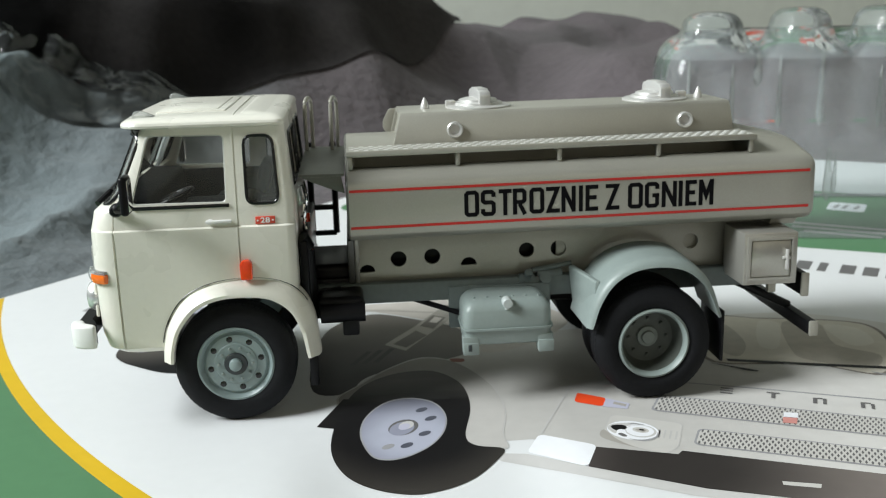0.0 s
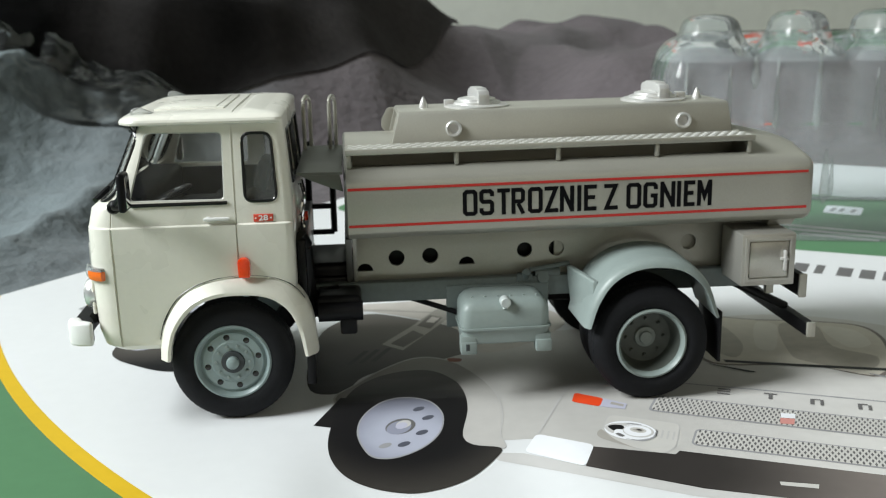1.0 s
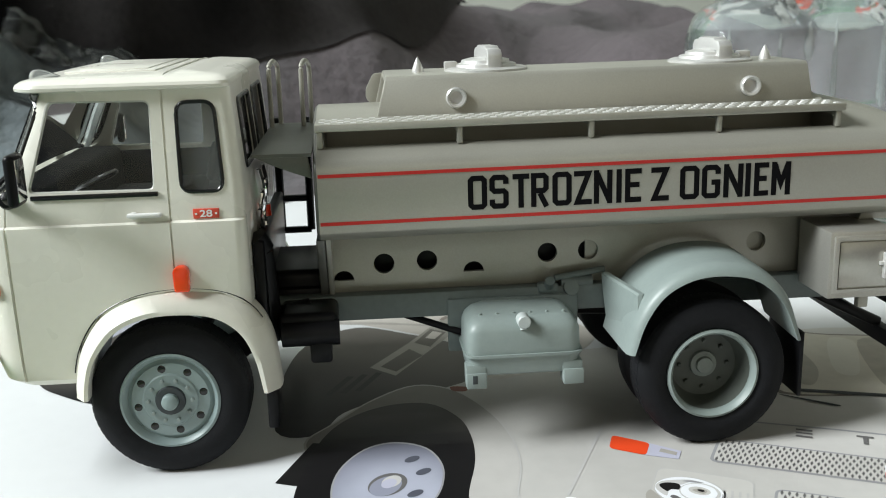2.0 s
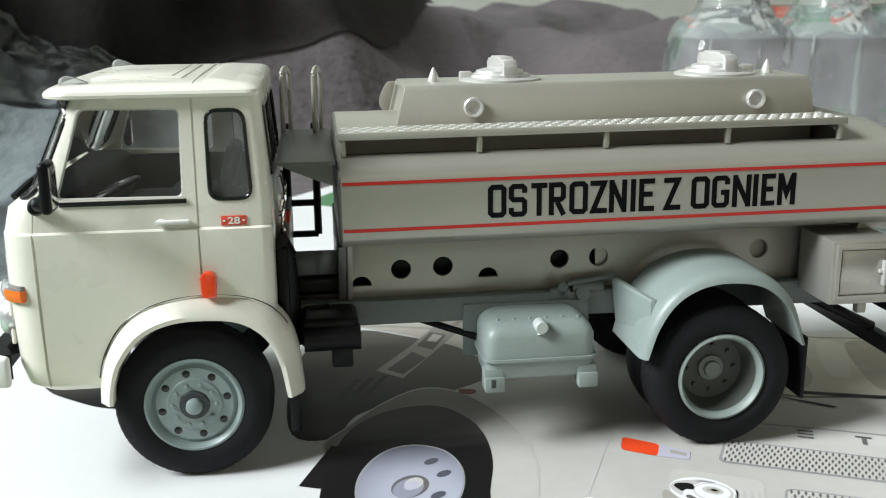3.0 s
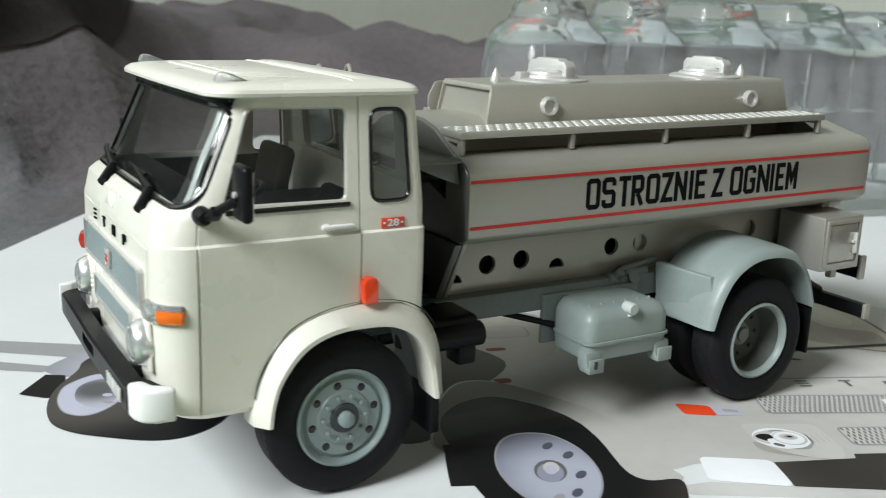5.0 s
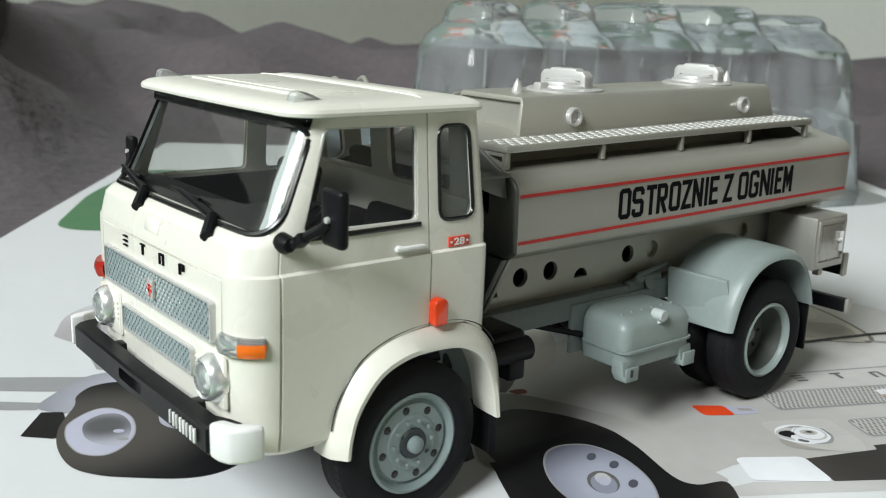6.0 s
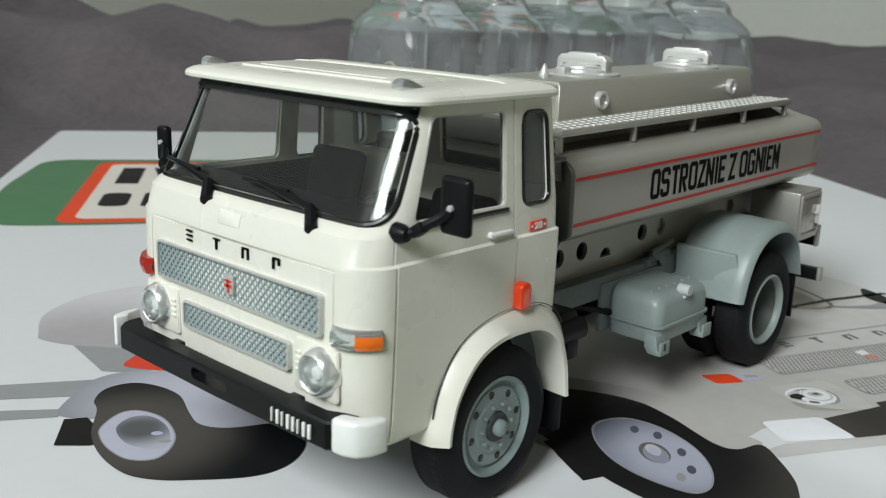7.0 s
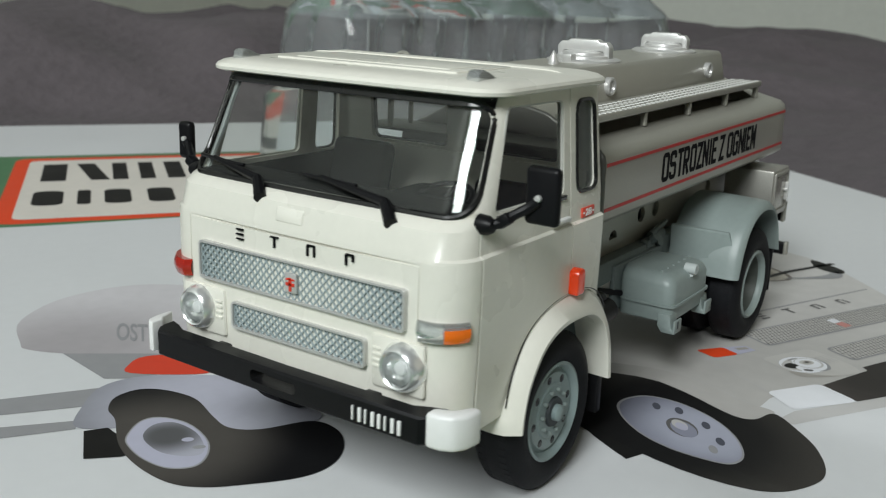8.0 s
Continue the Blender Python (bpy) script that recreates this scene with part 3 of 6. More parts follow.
WINDOW_EDGE = material("window_edge_paint", (0.50, 0.50, 0.46), 0.3, vary=0.03)
for s in (-1, 1):
    for outline, name in ((SIDE_WINDOW, "door_window"), (QUARTER, "quarter_window")):
        ring_pts = side_line(outline, s, -0.55)
        bm = bmesh.new()
        bm.faces.new([bm.verts.new(p) for p in ring_pts])
        part(name, bm, SIDEGLASS if name == "door_window" else QUARTERGLASS, cab)
    part("quarter_gasket", tube(side_line(QUARTER, s, 0.0), 0.27, 8, closed=True), GASKET, cab, "black rubber window gasket")
    part("window_frame", tube(side_line(SIDE_WINDOW, s, -0.32), 0.26, 8, closed=True), WINDOW_EDGE, cab, "thin cream window edge")
    yy = sorted((s * 23.75, s * 24.2))
    part("window_strip", box(-16.0, 0.9, *yy, 41.0, 41.65, 0.1), GASKET, cab, "black strip under the door window")
    hw = s * 24.1
    part("door_handle", join(box(-3.4, 1.2, *sorted((hw, hw + s * 0.9)), 38.2, 38.8, 0.22), box(-3.0, -2.2, *sorted((hw - s * 0.4, hw + s * 0.6)), 38.05, 38.9, 0.15)), WHITE, cab)
    # side marker lens above the arch
    y_lens = sorted((s * 24.3, s * 26.0))
    part("side_marker", prism(rounded([(2.2, 27.7), (4.3, 27.7), (4.4, 30.8), (3.8, 31.4), (2.7, 31.4), (2.1, 30.8)], 0.4), "y", *y_lens, 0.3, 2), ORANGE, cab, "orange side marker lens")
    # front corner indicator
    rows = []
    for z in np.linspace(27.9, 30.2, 5):
        row = []
        for k in range(9):
            a = radians(2 + 70 * k / 8)
            bulge = 5.15 + 0.35 * math.sin(math.pi * (z - 27.9) / 2.3)
            row.append((-20.4 - bulge * math.cos(a), s * (19.75 + bulge * math.sin(a)), z))
        rows.append(row)
    solid = loft([r + [(x + 0.8, y - s * 0.8, z) for x, y, z in reversed(r)] for r in rows])
    clear_half = loft([r[:5] + [(x + 0.8, y - s * 0.8, z) for x, y, z in reversed(r[:5])] for r in rows])
    amber_half = loft([[(x, y, z) for x, y, z in r[4:]] + [(x + 0.8, y - s * 0.8, z) for x, y, z in reversed(r[4:])] for r in rows[:4]])
    clear_half = join(clear_half, loft([[(x, y, z) for x, y, z in r[4:]] + [(x + 0.8, y - s * 0.8, z) for x, y, z in reversed(r[4:])] for r in rows[3:]]))
    solid.free()
    ind = part("indicator", amber_half, AMBER, cab, "amber corner indicator")
    part("clear_half", clear_half, LENS if s < 0 else DARKRED, ind, "clear half of the indicator" if s < 0 else "red half of the indicator")
    # fender arch lip
    fo = smooth_line([(-13.2, 12.6), (-12.9, 15.5), (-11.7, 20.0), (-8.7, 24.4), (-4.0, 26.9), (2.0, 27.8), (8.4, 27.2), (12.7, 24.7), (15.0, 20.0), (15.9, 12.4)], 5)
    fi = smooth_line([(-10.9, 12.6), (-10.5, 15.5), (-9.3, 18.8), (-6.3, 22.4), (-2.5, 24.1), (2.1, 24.5), (7.0, 23.9), (10.5, 21.5), (12.4, 17.6), (13.4, 12.4)], 5)
    loops = []
    for a, b in zip(fo, fi):
        m = [(a[0] + (b[0] - a[0]) * k, a[1] + (b[1] - a[1]) * k) for k in (0, 0.12, 0.75, 0.97, 1.0, 0.9, 0.0)]
        outy = (23.2, 24.6, 26.4, 26.3, 25.8, 21.0, 21.0)
        loops.append([(p[0], s * o, p[1]) for p, o in zip(m, outy)])
    part("fender", loft(loops), CREAM, truck, "cream wheel arch fender", smooth=50)
    part("arch_seam", tube([(x, s * 24.5, z + 0.06) for x, z in fo[6:38]], 0.1, 6), GASKET, truck, "dark joint above the fender")
    liner = [(p[0] + 0.2, p[1] + 0.9) for p in fi]
    part("arch_liner", loft([[(p[0], s * 22.5, p[1]), (p[0], s * 14.0, p[1]), (p[0], s * 14.0, p[1] + 0.5), (p[0], s * 22.5, p[1] + 0.5)] for p in liner]), GREYBLUE, truck, "grey-blue inner wheel arch")
    # door mirror on a jointed arm
    zm, ym = ((41.5, 48.3), (27.6, 32.0)) if s < 0 else ((41.7, 47.2), (28.6, 31.3))
    mir = part("mirror", bevel(box(-16.4, -15.0, *sorted((s * ym[0], s * ym[1])), *zm, 0), 0.65, 3), BLACK, truck, "black door mirror on a jointed arm")
    arm = smooth_line([(-18.9, s * 24.3, 41.3), (-18.3, s * 25.6, 41.5), (-17.6, s * 27.0, 42.5), (-16.6, s * 28.6, 43.6), (-16.3, s * 29.6, 44.4)], 4)
    joint = bevel(box(-0.75, 0.75, -1.0, 1.0, -0.7, 0.7, 0), 0.35, 2)
    base = lathe([(s * 23.4, 0), (s * 23.4, 1.25), (s * 24.6, 1.15), (s * 25.3, 0.8), (s * 25.5, 0)], 16, "y", (-18.9, 0, 41.2))
    part("mirror_arm", join(tube(arm, 0.62, 10), moved(joint, pose(-18.0, s * 26.2, 41.9, s * 35, 0, 0)), base), BLACK, mir)
    part("mirror_screw", lathe([(-16.5, 0.45), (-16.85, 0.4), (-17.0, 0)], 12, "x", (0, s * 29.6, 44.7)), SILVER_TOP, mir, "small bright screw")
    part("mirror_glass", box(-15.05, -14.9, *sorted((s * (ym[0] + 0.6), s * (ym[1] - 0.6))), zm[0] + 0.7, zm[1] - 0.7, 0.05), CHROME, mir, "small mirror glass")


# red model badge with white figures
P_BADGE = material("badge_red", (0.62, 0.07, 0.04), 0.4)
badge = part("badge", box(5.4, 8.9, -24.28, -23.9, 37.7, 39.05, 0.05), P_BADGE, cab, "small red badge with white figures")
figures = lettering("28", 1.0, 1.7, 0.06, 0.02)
part("figures", moved(figures, Matrix.Translation((6.3, -24.29, 37.9))), WHITE, badge)
for x in (5.65, 8.35):
    part("dot", box(x, x + 0.3, -24.36, -24.26, 38.25, 38.5, 0), WHITE, badge)


# grilles: a frame and an open lattice over a dark back
def lattice(y0, y1, z0, z1, nx, nz, x, t=0.09):
    """Expanded-metal mesh: wavy upright strips that touch."""
    bm = bmesh.new()
    w, h = (y1 - y0) / nx, (z1 - z0) / nz
    for i in range(nx + 1):
        prev = None
        for j in range(nz * 2 + 1):
            yc = y0 + i * w + (w * 0.36 if (j // 1 + 0) % 2 else -w * 0.36) * (1 if i % 2 else -1)
            yc = min(max(yc, y0), y1)
            z = z0 + j * h / 2
            cur = [bm.verts.new(q) for q in ((x, yc - t, z), (x, yc + t, z), (x + 0.45, yc + t, z), (x + 0.45, yc - t, z))]
            if prev:
                for k in range(4):
                    bm.faces.new((prev[k], prev[(k + 1) % 4], cur[(k + 1) % 4], cur[k]))
            prev = cur
    bmesh.ops.recalc_face_normals(bm, faces=bm.faces)
    return bm


def grille(name, y0, y1, z0, z1, nx, nz):
    out, inn = rounded([(y0, z0), (y1, z0), (y1, z1), (y0, z1)], 0.7), rounded([(y0 + 0.3, z0 + 0.3), (y1 - 0.3, z0 + 0.3), (y1 - 0.3, z1 - 0.3), (y0 + 0.3, z1 - 0.3)], 0.5)
    frame_bm = carve(prism(out, "x", -25.55, -24.3), [prism(inn, "x", -26, -24)])
    g = part(name, frame_bm, SILVER_TOP, truck, "silver-grey lattice radiator grille")
    part("grille_back", box(-24.75, -24.55, y0 + 0.2, y1 - 0.2, z0 + 0.2, z1 - 0.2, 0), SLOT, g, "dark recess behind the lattice")
    part("grille_mesh", lattice(y0 + 0.3, y1 - 0.3, z0 + 0.3, z1 - 0.3, nx, nz, -25.25), GRILLE, g, "pale grey-blue lattice")
    return g


upper = grille("upper_grille", -17.8, 17.0, 28.3, 33.6, 64, 4)
grille("lower_grille", -12.0, 11.0, 22.4, 26.2, 42, 3)
emb = part("emblem", box(-25.7, -25.3, -1.0, 1.0, 29.6, 32.2, 0.1), SILVER_TOP, upper, "small red and silver emblem")
part("emblem_mark", join(box(-25.8, -25.6, -0.75, 0.75, 30.5, 30.95, 0.05), box(-25.8, -25.6, -0.25, 0.25, 29.8, 31.6, 0.05), box(-25.8, -25.6, -0.75, 0.75, 31.25, 31.5, 0.05)), REDLENS, emb, "red mark")


# maker's letters as plain dark strokes
def glyph(strokes, y):
    bm = join(*[box(-25.3, -25.0, *sorted((y - a * 0.8, y - b * 0.8)), 34.8 + (c - 34.45) * 0.7, 34.8 + (d - 34.45) * 0.7, 0.02) for a, b, c, d in strokes])
    part("front_mark", bm, INK, cab, "small black raised mark")


GLYPHS = [[(-0.75, 0.75, 36.28, 36.55), (-0.75, 0.75, 35.36, 35.64), (-0.75, 0.75, 34.45, 34.72)],
          [(-0.85, 0.85, 36.28, 36.55), (-0.17, 0.17, 34.45, 36.3)],
          [(-0.8, 0.8, 36.28, 36.55), (-0.85, -0.52, 34.45, 36.3), (0.52, 0.85, 34.45, 36.3)],
          [(-0.75, 0.75, 36.28, 36.55), (-0.82, -0.5, 34.45, 36.4), (0.5, 0.82, 35.3, 36.4)]]
for g, y in zip(GLYPHS, (9.4, 3.2, -3.0, -9.2)):
    glyph(g, y)
part("bonnet_plate", loft([[(cab_x(y, z) - d, y, z) for y, z in rounded([(-1.2 + i, 38.3 + i), (3.4 - i, 38.3 + i), (3.4 - i, 40.1 - i), (-1.2 + i, 40.1 - i)], 0.3)] for d, i in ((-0.3, 0), (0.05, 0), (0.1, 0.06))]), CREAM, cab)

# headlamps
for y in (-17.6, 17.4):
    h = part("headlamp", lathe([(-24.4, 0), (-24.6, 3.1), (-25.3, 3.15), (-26.4, 2.7), (-26.7, 2.35), (-26.5, 2.1), (-25.6, 1.9), (-25.2, 0)], 40, "x", (0, y, 24.0)), REFLECTOR, truck, "round chrome headlamp")
    part("headlamp_lens", lathe([(-25.9, 2.2), (-26.6, 2.1), (-27.0, 1.5), (-27.2, 0.0)], 36, "x", (0, y, 24.0)), HEADLENS, h, "clear domed lens")
    part("reflector", lathe([(-26.2, 2.0), (-25.7, 1.5), (-25.45, 0.8), (-25.4, 0.0)], 24, "x", (0, y, 24.0)), REFLECTOR, h, "bright dished reflector")
    part("bulb", lathe([(-25.1, 0.9), (-25.9, 0.8), (-26.2, 0)], 16, "x", (0, y, 24.0)), WHITE, h)
    s = -1 if y < 0 else 1
    part("lamp_surround", box(-25.3, -24.6, *sorted((y - s * 4.8, y + s * 3.0)), 20.6, 27.2, 0.4), CREAM, truck, "cream moulded headlamp surround")
    for k in range(4):
        part("vent_rib", box(-25.5, -25.2, *sorted((y - s * 4.5, y - s * 3.3)), 23.1 + k * 0.75, 23.45 + k * 0.75, 0.08), CREAM, truck)

# bumper with white corner caps and a number plate as plain bars
bp = [(-24.6, -23.8), (-27.4, -23.6), (-28.6, -22.4), (-28.9, 0), (-28.6, 22.4), (-27.4, 23.6), (-24.6, 23.8), (-25.2, 22.0), (-26.2, 20), (-26.5, 0), (-26.2, -20), (-25.2, -22.0)]
bump_bm = loft([[(x + dx * (x < -27), y, z) for x, y in bp] for z, dx in ((16.6, 0.25), (16.85, 0.0), (19.9, 0.0), (20.2, 0.3))])
bumper = part("bumper", carve(bump_bm, [box(-30, -25, -3.6, 4.2, 17.75, 19.35, 0.5)]), BLACK, truck, "black front bumper with a slot")
for s in (-1, 1):
    capo = [(-28.75, 23.4), (-28.6, 25.4), (-27.9, 26.9), (-26.4, 27.8), (-23.8, 28.1), (-23.8, 26.8), (-26.0, 25.4), (-26.8, 23.4)]
    out = 1.0 if s < 0 else 0.45  # the far cap is pushed on further
    cp = prism([(x, s * (23.4 + (y - 23.4) * out)) for x, y in capo], "z", 16.8, 21.2, 0.55 * out, 3)
    part("corner_cap", cp, WHITE, bumper, "white bumper corner cap")
for k, wd in enumerate((0.45, 0.9, 0.5, 1.0, 0.9, 0.5, 1.0, 1.0)):
    y = -12.9 - k * 0.98
    part("plate_bar", box(-29.02, -28.75, y - wd * 0.45, y, 17.35, 19.15, 0.02), WHITE, bumper)
part("bumper_back", box(-24.6, -21.0, -15, 15, 15.8, 19.4, 0.4), BLACK, truck, "black bumper beam")
for y in (-13.0, 13.0):
    part("bumper_bracket", box(-26.7, -24.4, y - 1.1, y + 1.1, 17.0, 19.6, 0.2), BLACK, truck, "black bumper bracket")

# wipers
for y0, y1 in ((17.8, 6.4), (-1.6, -14.6)):
    pts = [(cab_x(y1, 41.0) - 0.7, y1, 40.7), (cab_x(y1 + 2.2, 42.6) - 0.9, y1 + 2.4, 42.6), (cab_x(y0, 44.0) - 0.8, y0, 44.1)]
    w = part("wiper", join(rod(pts[0], pts[1], 0.85, 10, 0.7), rod(pts[1], pts[2], 0.62, 8, 0.34)), BLACK, truck, "black windshield wiper")
    blade = [(cab_x(y0 + k, 43.9) - 0.55, y0 + k, 43.9 + 0.03 * k) for k in (-5.5, -2.5, 0.5, 3.5)]
    part("blade", tube(blade, 0.28, 6), BLACK, w)

# rear windows of the cab
for s in (-1, 1):
    edge_line = dense(rounded([(s * 2.2, 43.5), (s * 17, 43.5), (s * 17, 53.2), (s * 2.2, 53.2)], 1.2))
    skin_x = [12.4 - 1.1 * max(0.0, (z - 41.0) / 14.0) for y, z in edge_line]
    part("rear_gasket", tube([(x + 0.02, y, z) for x, (y, z) in zip(skin_x, edge_line)], 0.33, 8, closed=True), GASKET, cab, "black rubber rear window gasket")
    pane_bm = bmesh.new()
    pane_bm.faces.new([pane_bm.verts.new((x - 0.4, y, z)) for x, (y, z) in zip(skin_x, edge_line)])
    part("rear_window", pane_bm, REARGLASS, cab, "clear rear window")

# hoses behind the cab
for y, x0, sway in ((-10.4, 13.0, 0.5), (-8.2, 13.3, -0.4), (-5.6, 13.1, 0.4)):
    hose = smooth_line([(x0, y, 27.0), (x0 + 0.5, y + sway, 31.0), (x0, y - sway, 35.0), (x0 + 0.6, y + sway, 39.0), (x0 + 0.2, y, 42.0)], 5)
    part("air_hose", tube(hose, 0.38, 8), CHROME, truck, "thin bright hose behind the cab")
part("hose_coupling", lathe([(34.2, 0), (34.2, 0.8), (36.0, 0.8), (36.0, 0)], 16, "z", (13.6, -7.0, 0)), REDLENS, truck, "small red hose coupling")

# inside the cab
part("dashboard", bevel(box(-21.5, -14.0, -22, 22, 33.0, 42.3, 0), 1.2, 3), SEAT, truck, "black dashboard")
part("cab_floor", box(-23, 11.5, -22.6, 22.6, 27.6, 28.6, 0.2), SEAT, truck)
part("engine_hump", bevel(box(-12, 11, -7, 7, 28.6, 38, 0), 2, 3), SEAT, truck, "black engine cover between the seats")
for y, wd, top in ((-13.5, 5.6, 5.6), (13.4, 5.6, 8.4)):
    seat = part("driver_seat", bevel(box(-6.5, 3.5, y - wd, y + wd, 30, 37.0, 0), 1.6, 3), SEAT, truck, "black moulded seat")
    part("seat_back", moved(bevel(box(-1.3, 1.3, -wd, wd, 0, top, 0), 1.2, 3), pose(3.2, y, 36.0, 0, 14, 0)), SEAT, seat)
wheel_pose = pose(-11.0, -12.5, 41.2, 0, -22, 0)
part("steering_wheel", join(moved(tube([(4.0 * math.cos(a), 4.0 * math.sin(a), 0) for a in np.linspace(0, 2 * math.pi, 28, endpoint=False)], 0.38, 8, closed=True), wheel_pose),
                            rod((-11.0, -12.5, 41.2), (-14.2, -12.5, 36.8), 0.5), rod(wheel_pose @ Vector((-3.8, 0, 0)), wheel_pose @ Vector((3.8, 0, 0)), 0.35), rod(wheel_pose @ Vector((0, -3.8, 0)), wheel_pose @ Vector((0, 3.8, 0)), 0.35)), BLACK, truck, "thin black steering wheel")
part("door_lining", box(-18.0, 11.0, -22.7, -22.1, 28.4, 40.4, 0.1), SEAT, truck, "black inner door lining of the cab")
part("door_lining", box(-18.0, 11.0, 22.1, 22.7, 28.4, 41.2, 0.1), SEAT, truck, "black inner door lining of the cab")
part("rear_lining", box(10.2, 10.7, -22.0, 22.0, 28.4, 43.2, 0.1), SMOKE, truck, "cream lining of the cab's rear wall")
part("headliner", box(-14.5, 11.0, -21.6, 21.6, 54.5, 55.0, 0.1), SMOKE, truck)


# ---- wheels ----
def tyre(width, r=11.3, rim=7.0):
    h = width / 2
    prof = [(-h + 0.7, rim - 0.2), (-h + 0.1, rim + 0.6), (-h - 0.05, rim + 2.0), (-h + 0.25, r - 1.5), (-h + 0.75, r - 0.45), (-h + 1.3, r - 0.1), (0, r), (h - 1.3, r - 0.1), (h - 0.75, r - 0.45), (h - 0.25, r - 1.5), (h + 0.05, rim + 2.0), (h - 0.1, rim + 0.6), (h - 0.7, rim - 0.2), (0, rim - 0.6), (-h + 0.7, rim - 0.2)]
    return lathe(prof, 72, "y")


def tread(width, r=11.3):
    """Shallow shoulder blocks round a tyre."""
    h = width / 2
    blocks = []
    for k in range(60):
        for sy, off in ((-1, 0), (1, 0.5)):
            m = Matrix.Rotation(-2 * math.pi * (k + off) / 60, 4, "Y") @ pose(r - 0.08, sy * (h - 1.9), 0)
            blocks.append(moved(box(-0.2, 0.03, -0.6, 0.6, -0.46, 0.46, 0), m))
    return join(*blocks)


def front_wheel(s):
    w = part("front_wheel", moved(tyre(7.0), pose(0, s * 21.6, 11.45)), RUBBER, truck, "black rubber front tyre with a grey-blue rim")
    tagged(part("tread", moved(tread(7.0), pose(0, s * 21.6, 11.45)), RUBBER, w), kind="stuff")
    prof = [(0.2, 7.05), (-0.35, 7.1), (-0.5, 6.75), (-0.2, 6.4), (0.6, 6.05), (0.5, 5.75), (0.15, 5.5), (0.15, 4.0), (-0.1, 3.8), (-0.15, 2.3), (-0.15, 1.25), (-1.2, 1.15), (-1.5, 0.8), (-1.55, 0.0), (2.0, 0.0), (2.0, 7.05), (0.2, 7.05)]
    rim_bm = moved(lathe([(d * -s * -1 if s > 0 else d, r) for d, r in prof] if s < 0 else [(-d, r) for d, r in prof], 60, "y"), pose(0, s * 24.4, 11.45))
    rim = part("rim", rim_bm, RIMBLUE, w, "grey-blue steel rim with round holes", smooth=40)
    for k in range(8):
        a = 2 * math.pi * k / 8 + 0.2
        x, z = 4.75 * math.cos(a), 11.45 + 4.75 * math.sin(a)
        part("rim_hole", lathe([(s * 24.27, 0), (s * 24.275, 0.54), (s * 24.2, 0.66)], 16, "y", (x, 0, z)), GASKET, rim, "dark round rim hole")
    for k in range(10):
        a = 2 * math.pi * k / 10
        part("wheel_nut", lathe([(s * 24.4, 0.32), (s * 25.0, 0.28), (s * 25.1, 0)], 8, "y", (3.1 * math.cos(a), 0, 11.45 + 3.1 * math.sin(a))), GREYBLUE, rim)
    part("hub_ring", lathe([(s * 24.5, 2.2), (s * 24.95, 2.05), (s * 25.0, 1.3), (s * 24.8, 1.1)], 24, "y", (0, 0, 11.45)), SLOT, rim, "dark hub ring")


HUBGREY = material("dull_hub_paint", (0.19, 0.215, 0.20), 0.5, vary=0.1)


def rear_wheel(s):
    w = part("rear_wheel", moved(tyre(6.4, 11.3), pose(79.0, s * 23.4, 11.45)), RUBBER, truck, "black rubber outer rear tyre with a deep rim")
    tagged(part("tread", moved(tread(6.4), pose(79.0, s * 23.4, 11.45)), RUBBER, w), kind="stuff")
    prof = [(0.4, 6.95), (-0.3, 6.9), (-0.55, 6.5), (-0.1, 6.1), (0.4, 5.95), (0.9, 5.9), (1.6, 6.2), (1.6, 6.95), (0.4, 6.95)]
    rim = part("rim", moved(lathe([(d if s < 0 else -d, r) for d, r in prof], 60, "y"), pose(79.0, s * 26.0, 11.45)), GREYBLUE, w, "deep-dished grey-blue rear rim", smooth=40)
    disc = [(0.7, 5.92), (3.2, 5.5), (4.2, 5.0), (4.4, 2.6), (4.4, 0.0)]
    part("wheel_disc", moved(lathe([(d if s < 0 else -d, r) for d, r in disc], 48, "y"), pose(79.0, s * 26.0, 11.45)), DISH_SHADE, rim, "green-grey sunken wheel disc, dish shade in its colour")
    for k in range(8):
        a = 2 * math.pi * k / 8
        part("wheel_nut", lathe([(s * 21.5, 0.4), (s * 22.2, 0.3), (s * 22.3, 0)], 8, "y", (79 + 3.7 * math.cos(a), 0, 11.45 + 3.7 * math.sin(a))), DISH_SHADE, rim)
    part("rear_hub", lathe([(s * 21.6, 2.1), (s * 22.1, 2.0), (s * 22.3, 1.35), (s * 22.8, 1.2), (s * 22.9, 0)], 24, "y", (79.0, 0, 11.45)), HUBGREY, rim, "dull grey-blue rear hub")
    part("inner_tyre", moved(tyre(6.2, 11.3), pose(79.0, s * 15.9, 11.45)), RUBBER, w, "black rubber inner rear tyre")


for s in (-1, 1):
    front_wheel(s)
    rear_wheel(s)
part("front_axle", rod((0, -22, 11.45), (0, 22, 11.45), 1.2), BLACK, truck)
part("rear_axle", rod((79, -22, 11.45), (79, 22, 11.45), 1.8), BLACK, truck)


# ---- chassis ----
for s in (-1, 1):
    part("frame_rail", box(8, 108, *sorted((s * 10.2, s * 13.0)), 18.2, 22.2, 0.3), RAIL_SHADE, truck, "grey-blue chassis rail, darkened for the shade under the skirt")
part("gearbox", join(bevel(box(12.5, 23, -9, 9, 14.5, 25.5, 0), 1.2, 3), rod((23, 0, 17), (74, 0, 14), 1.3)), BLACK, truck, "black gearbox and drive shaft")
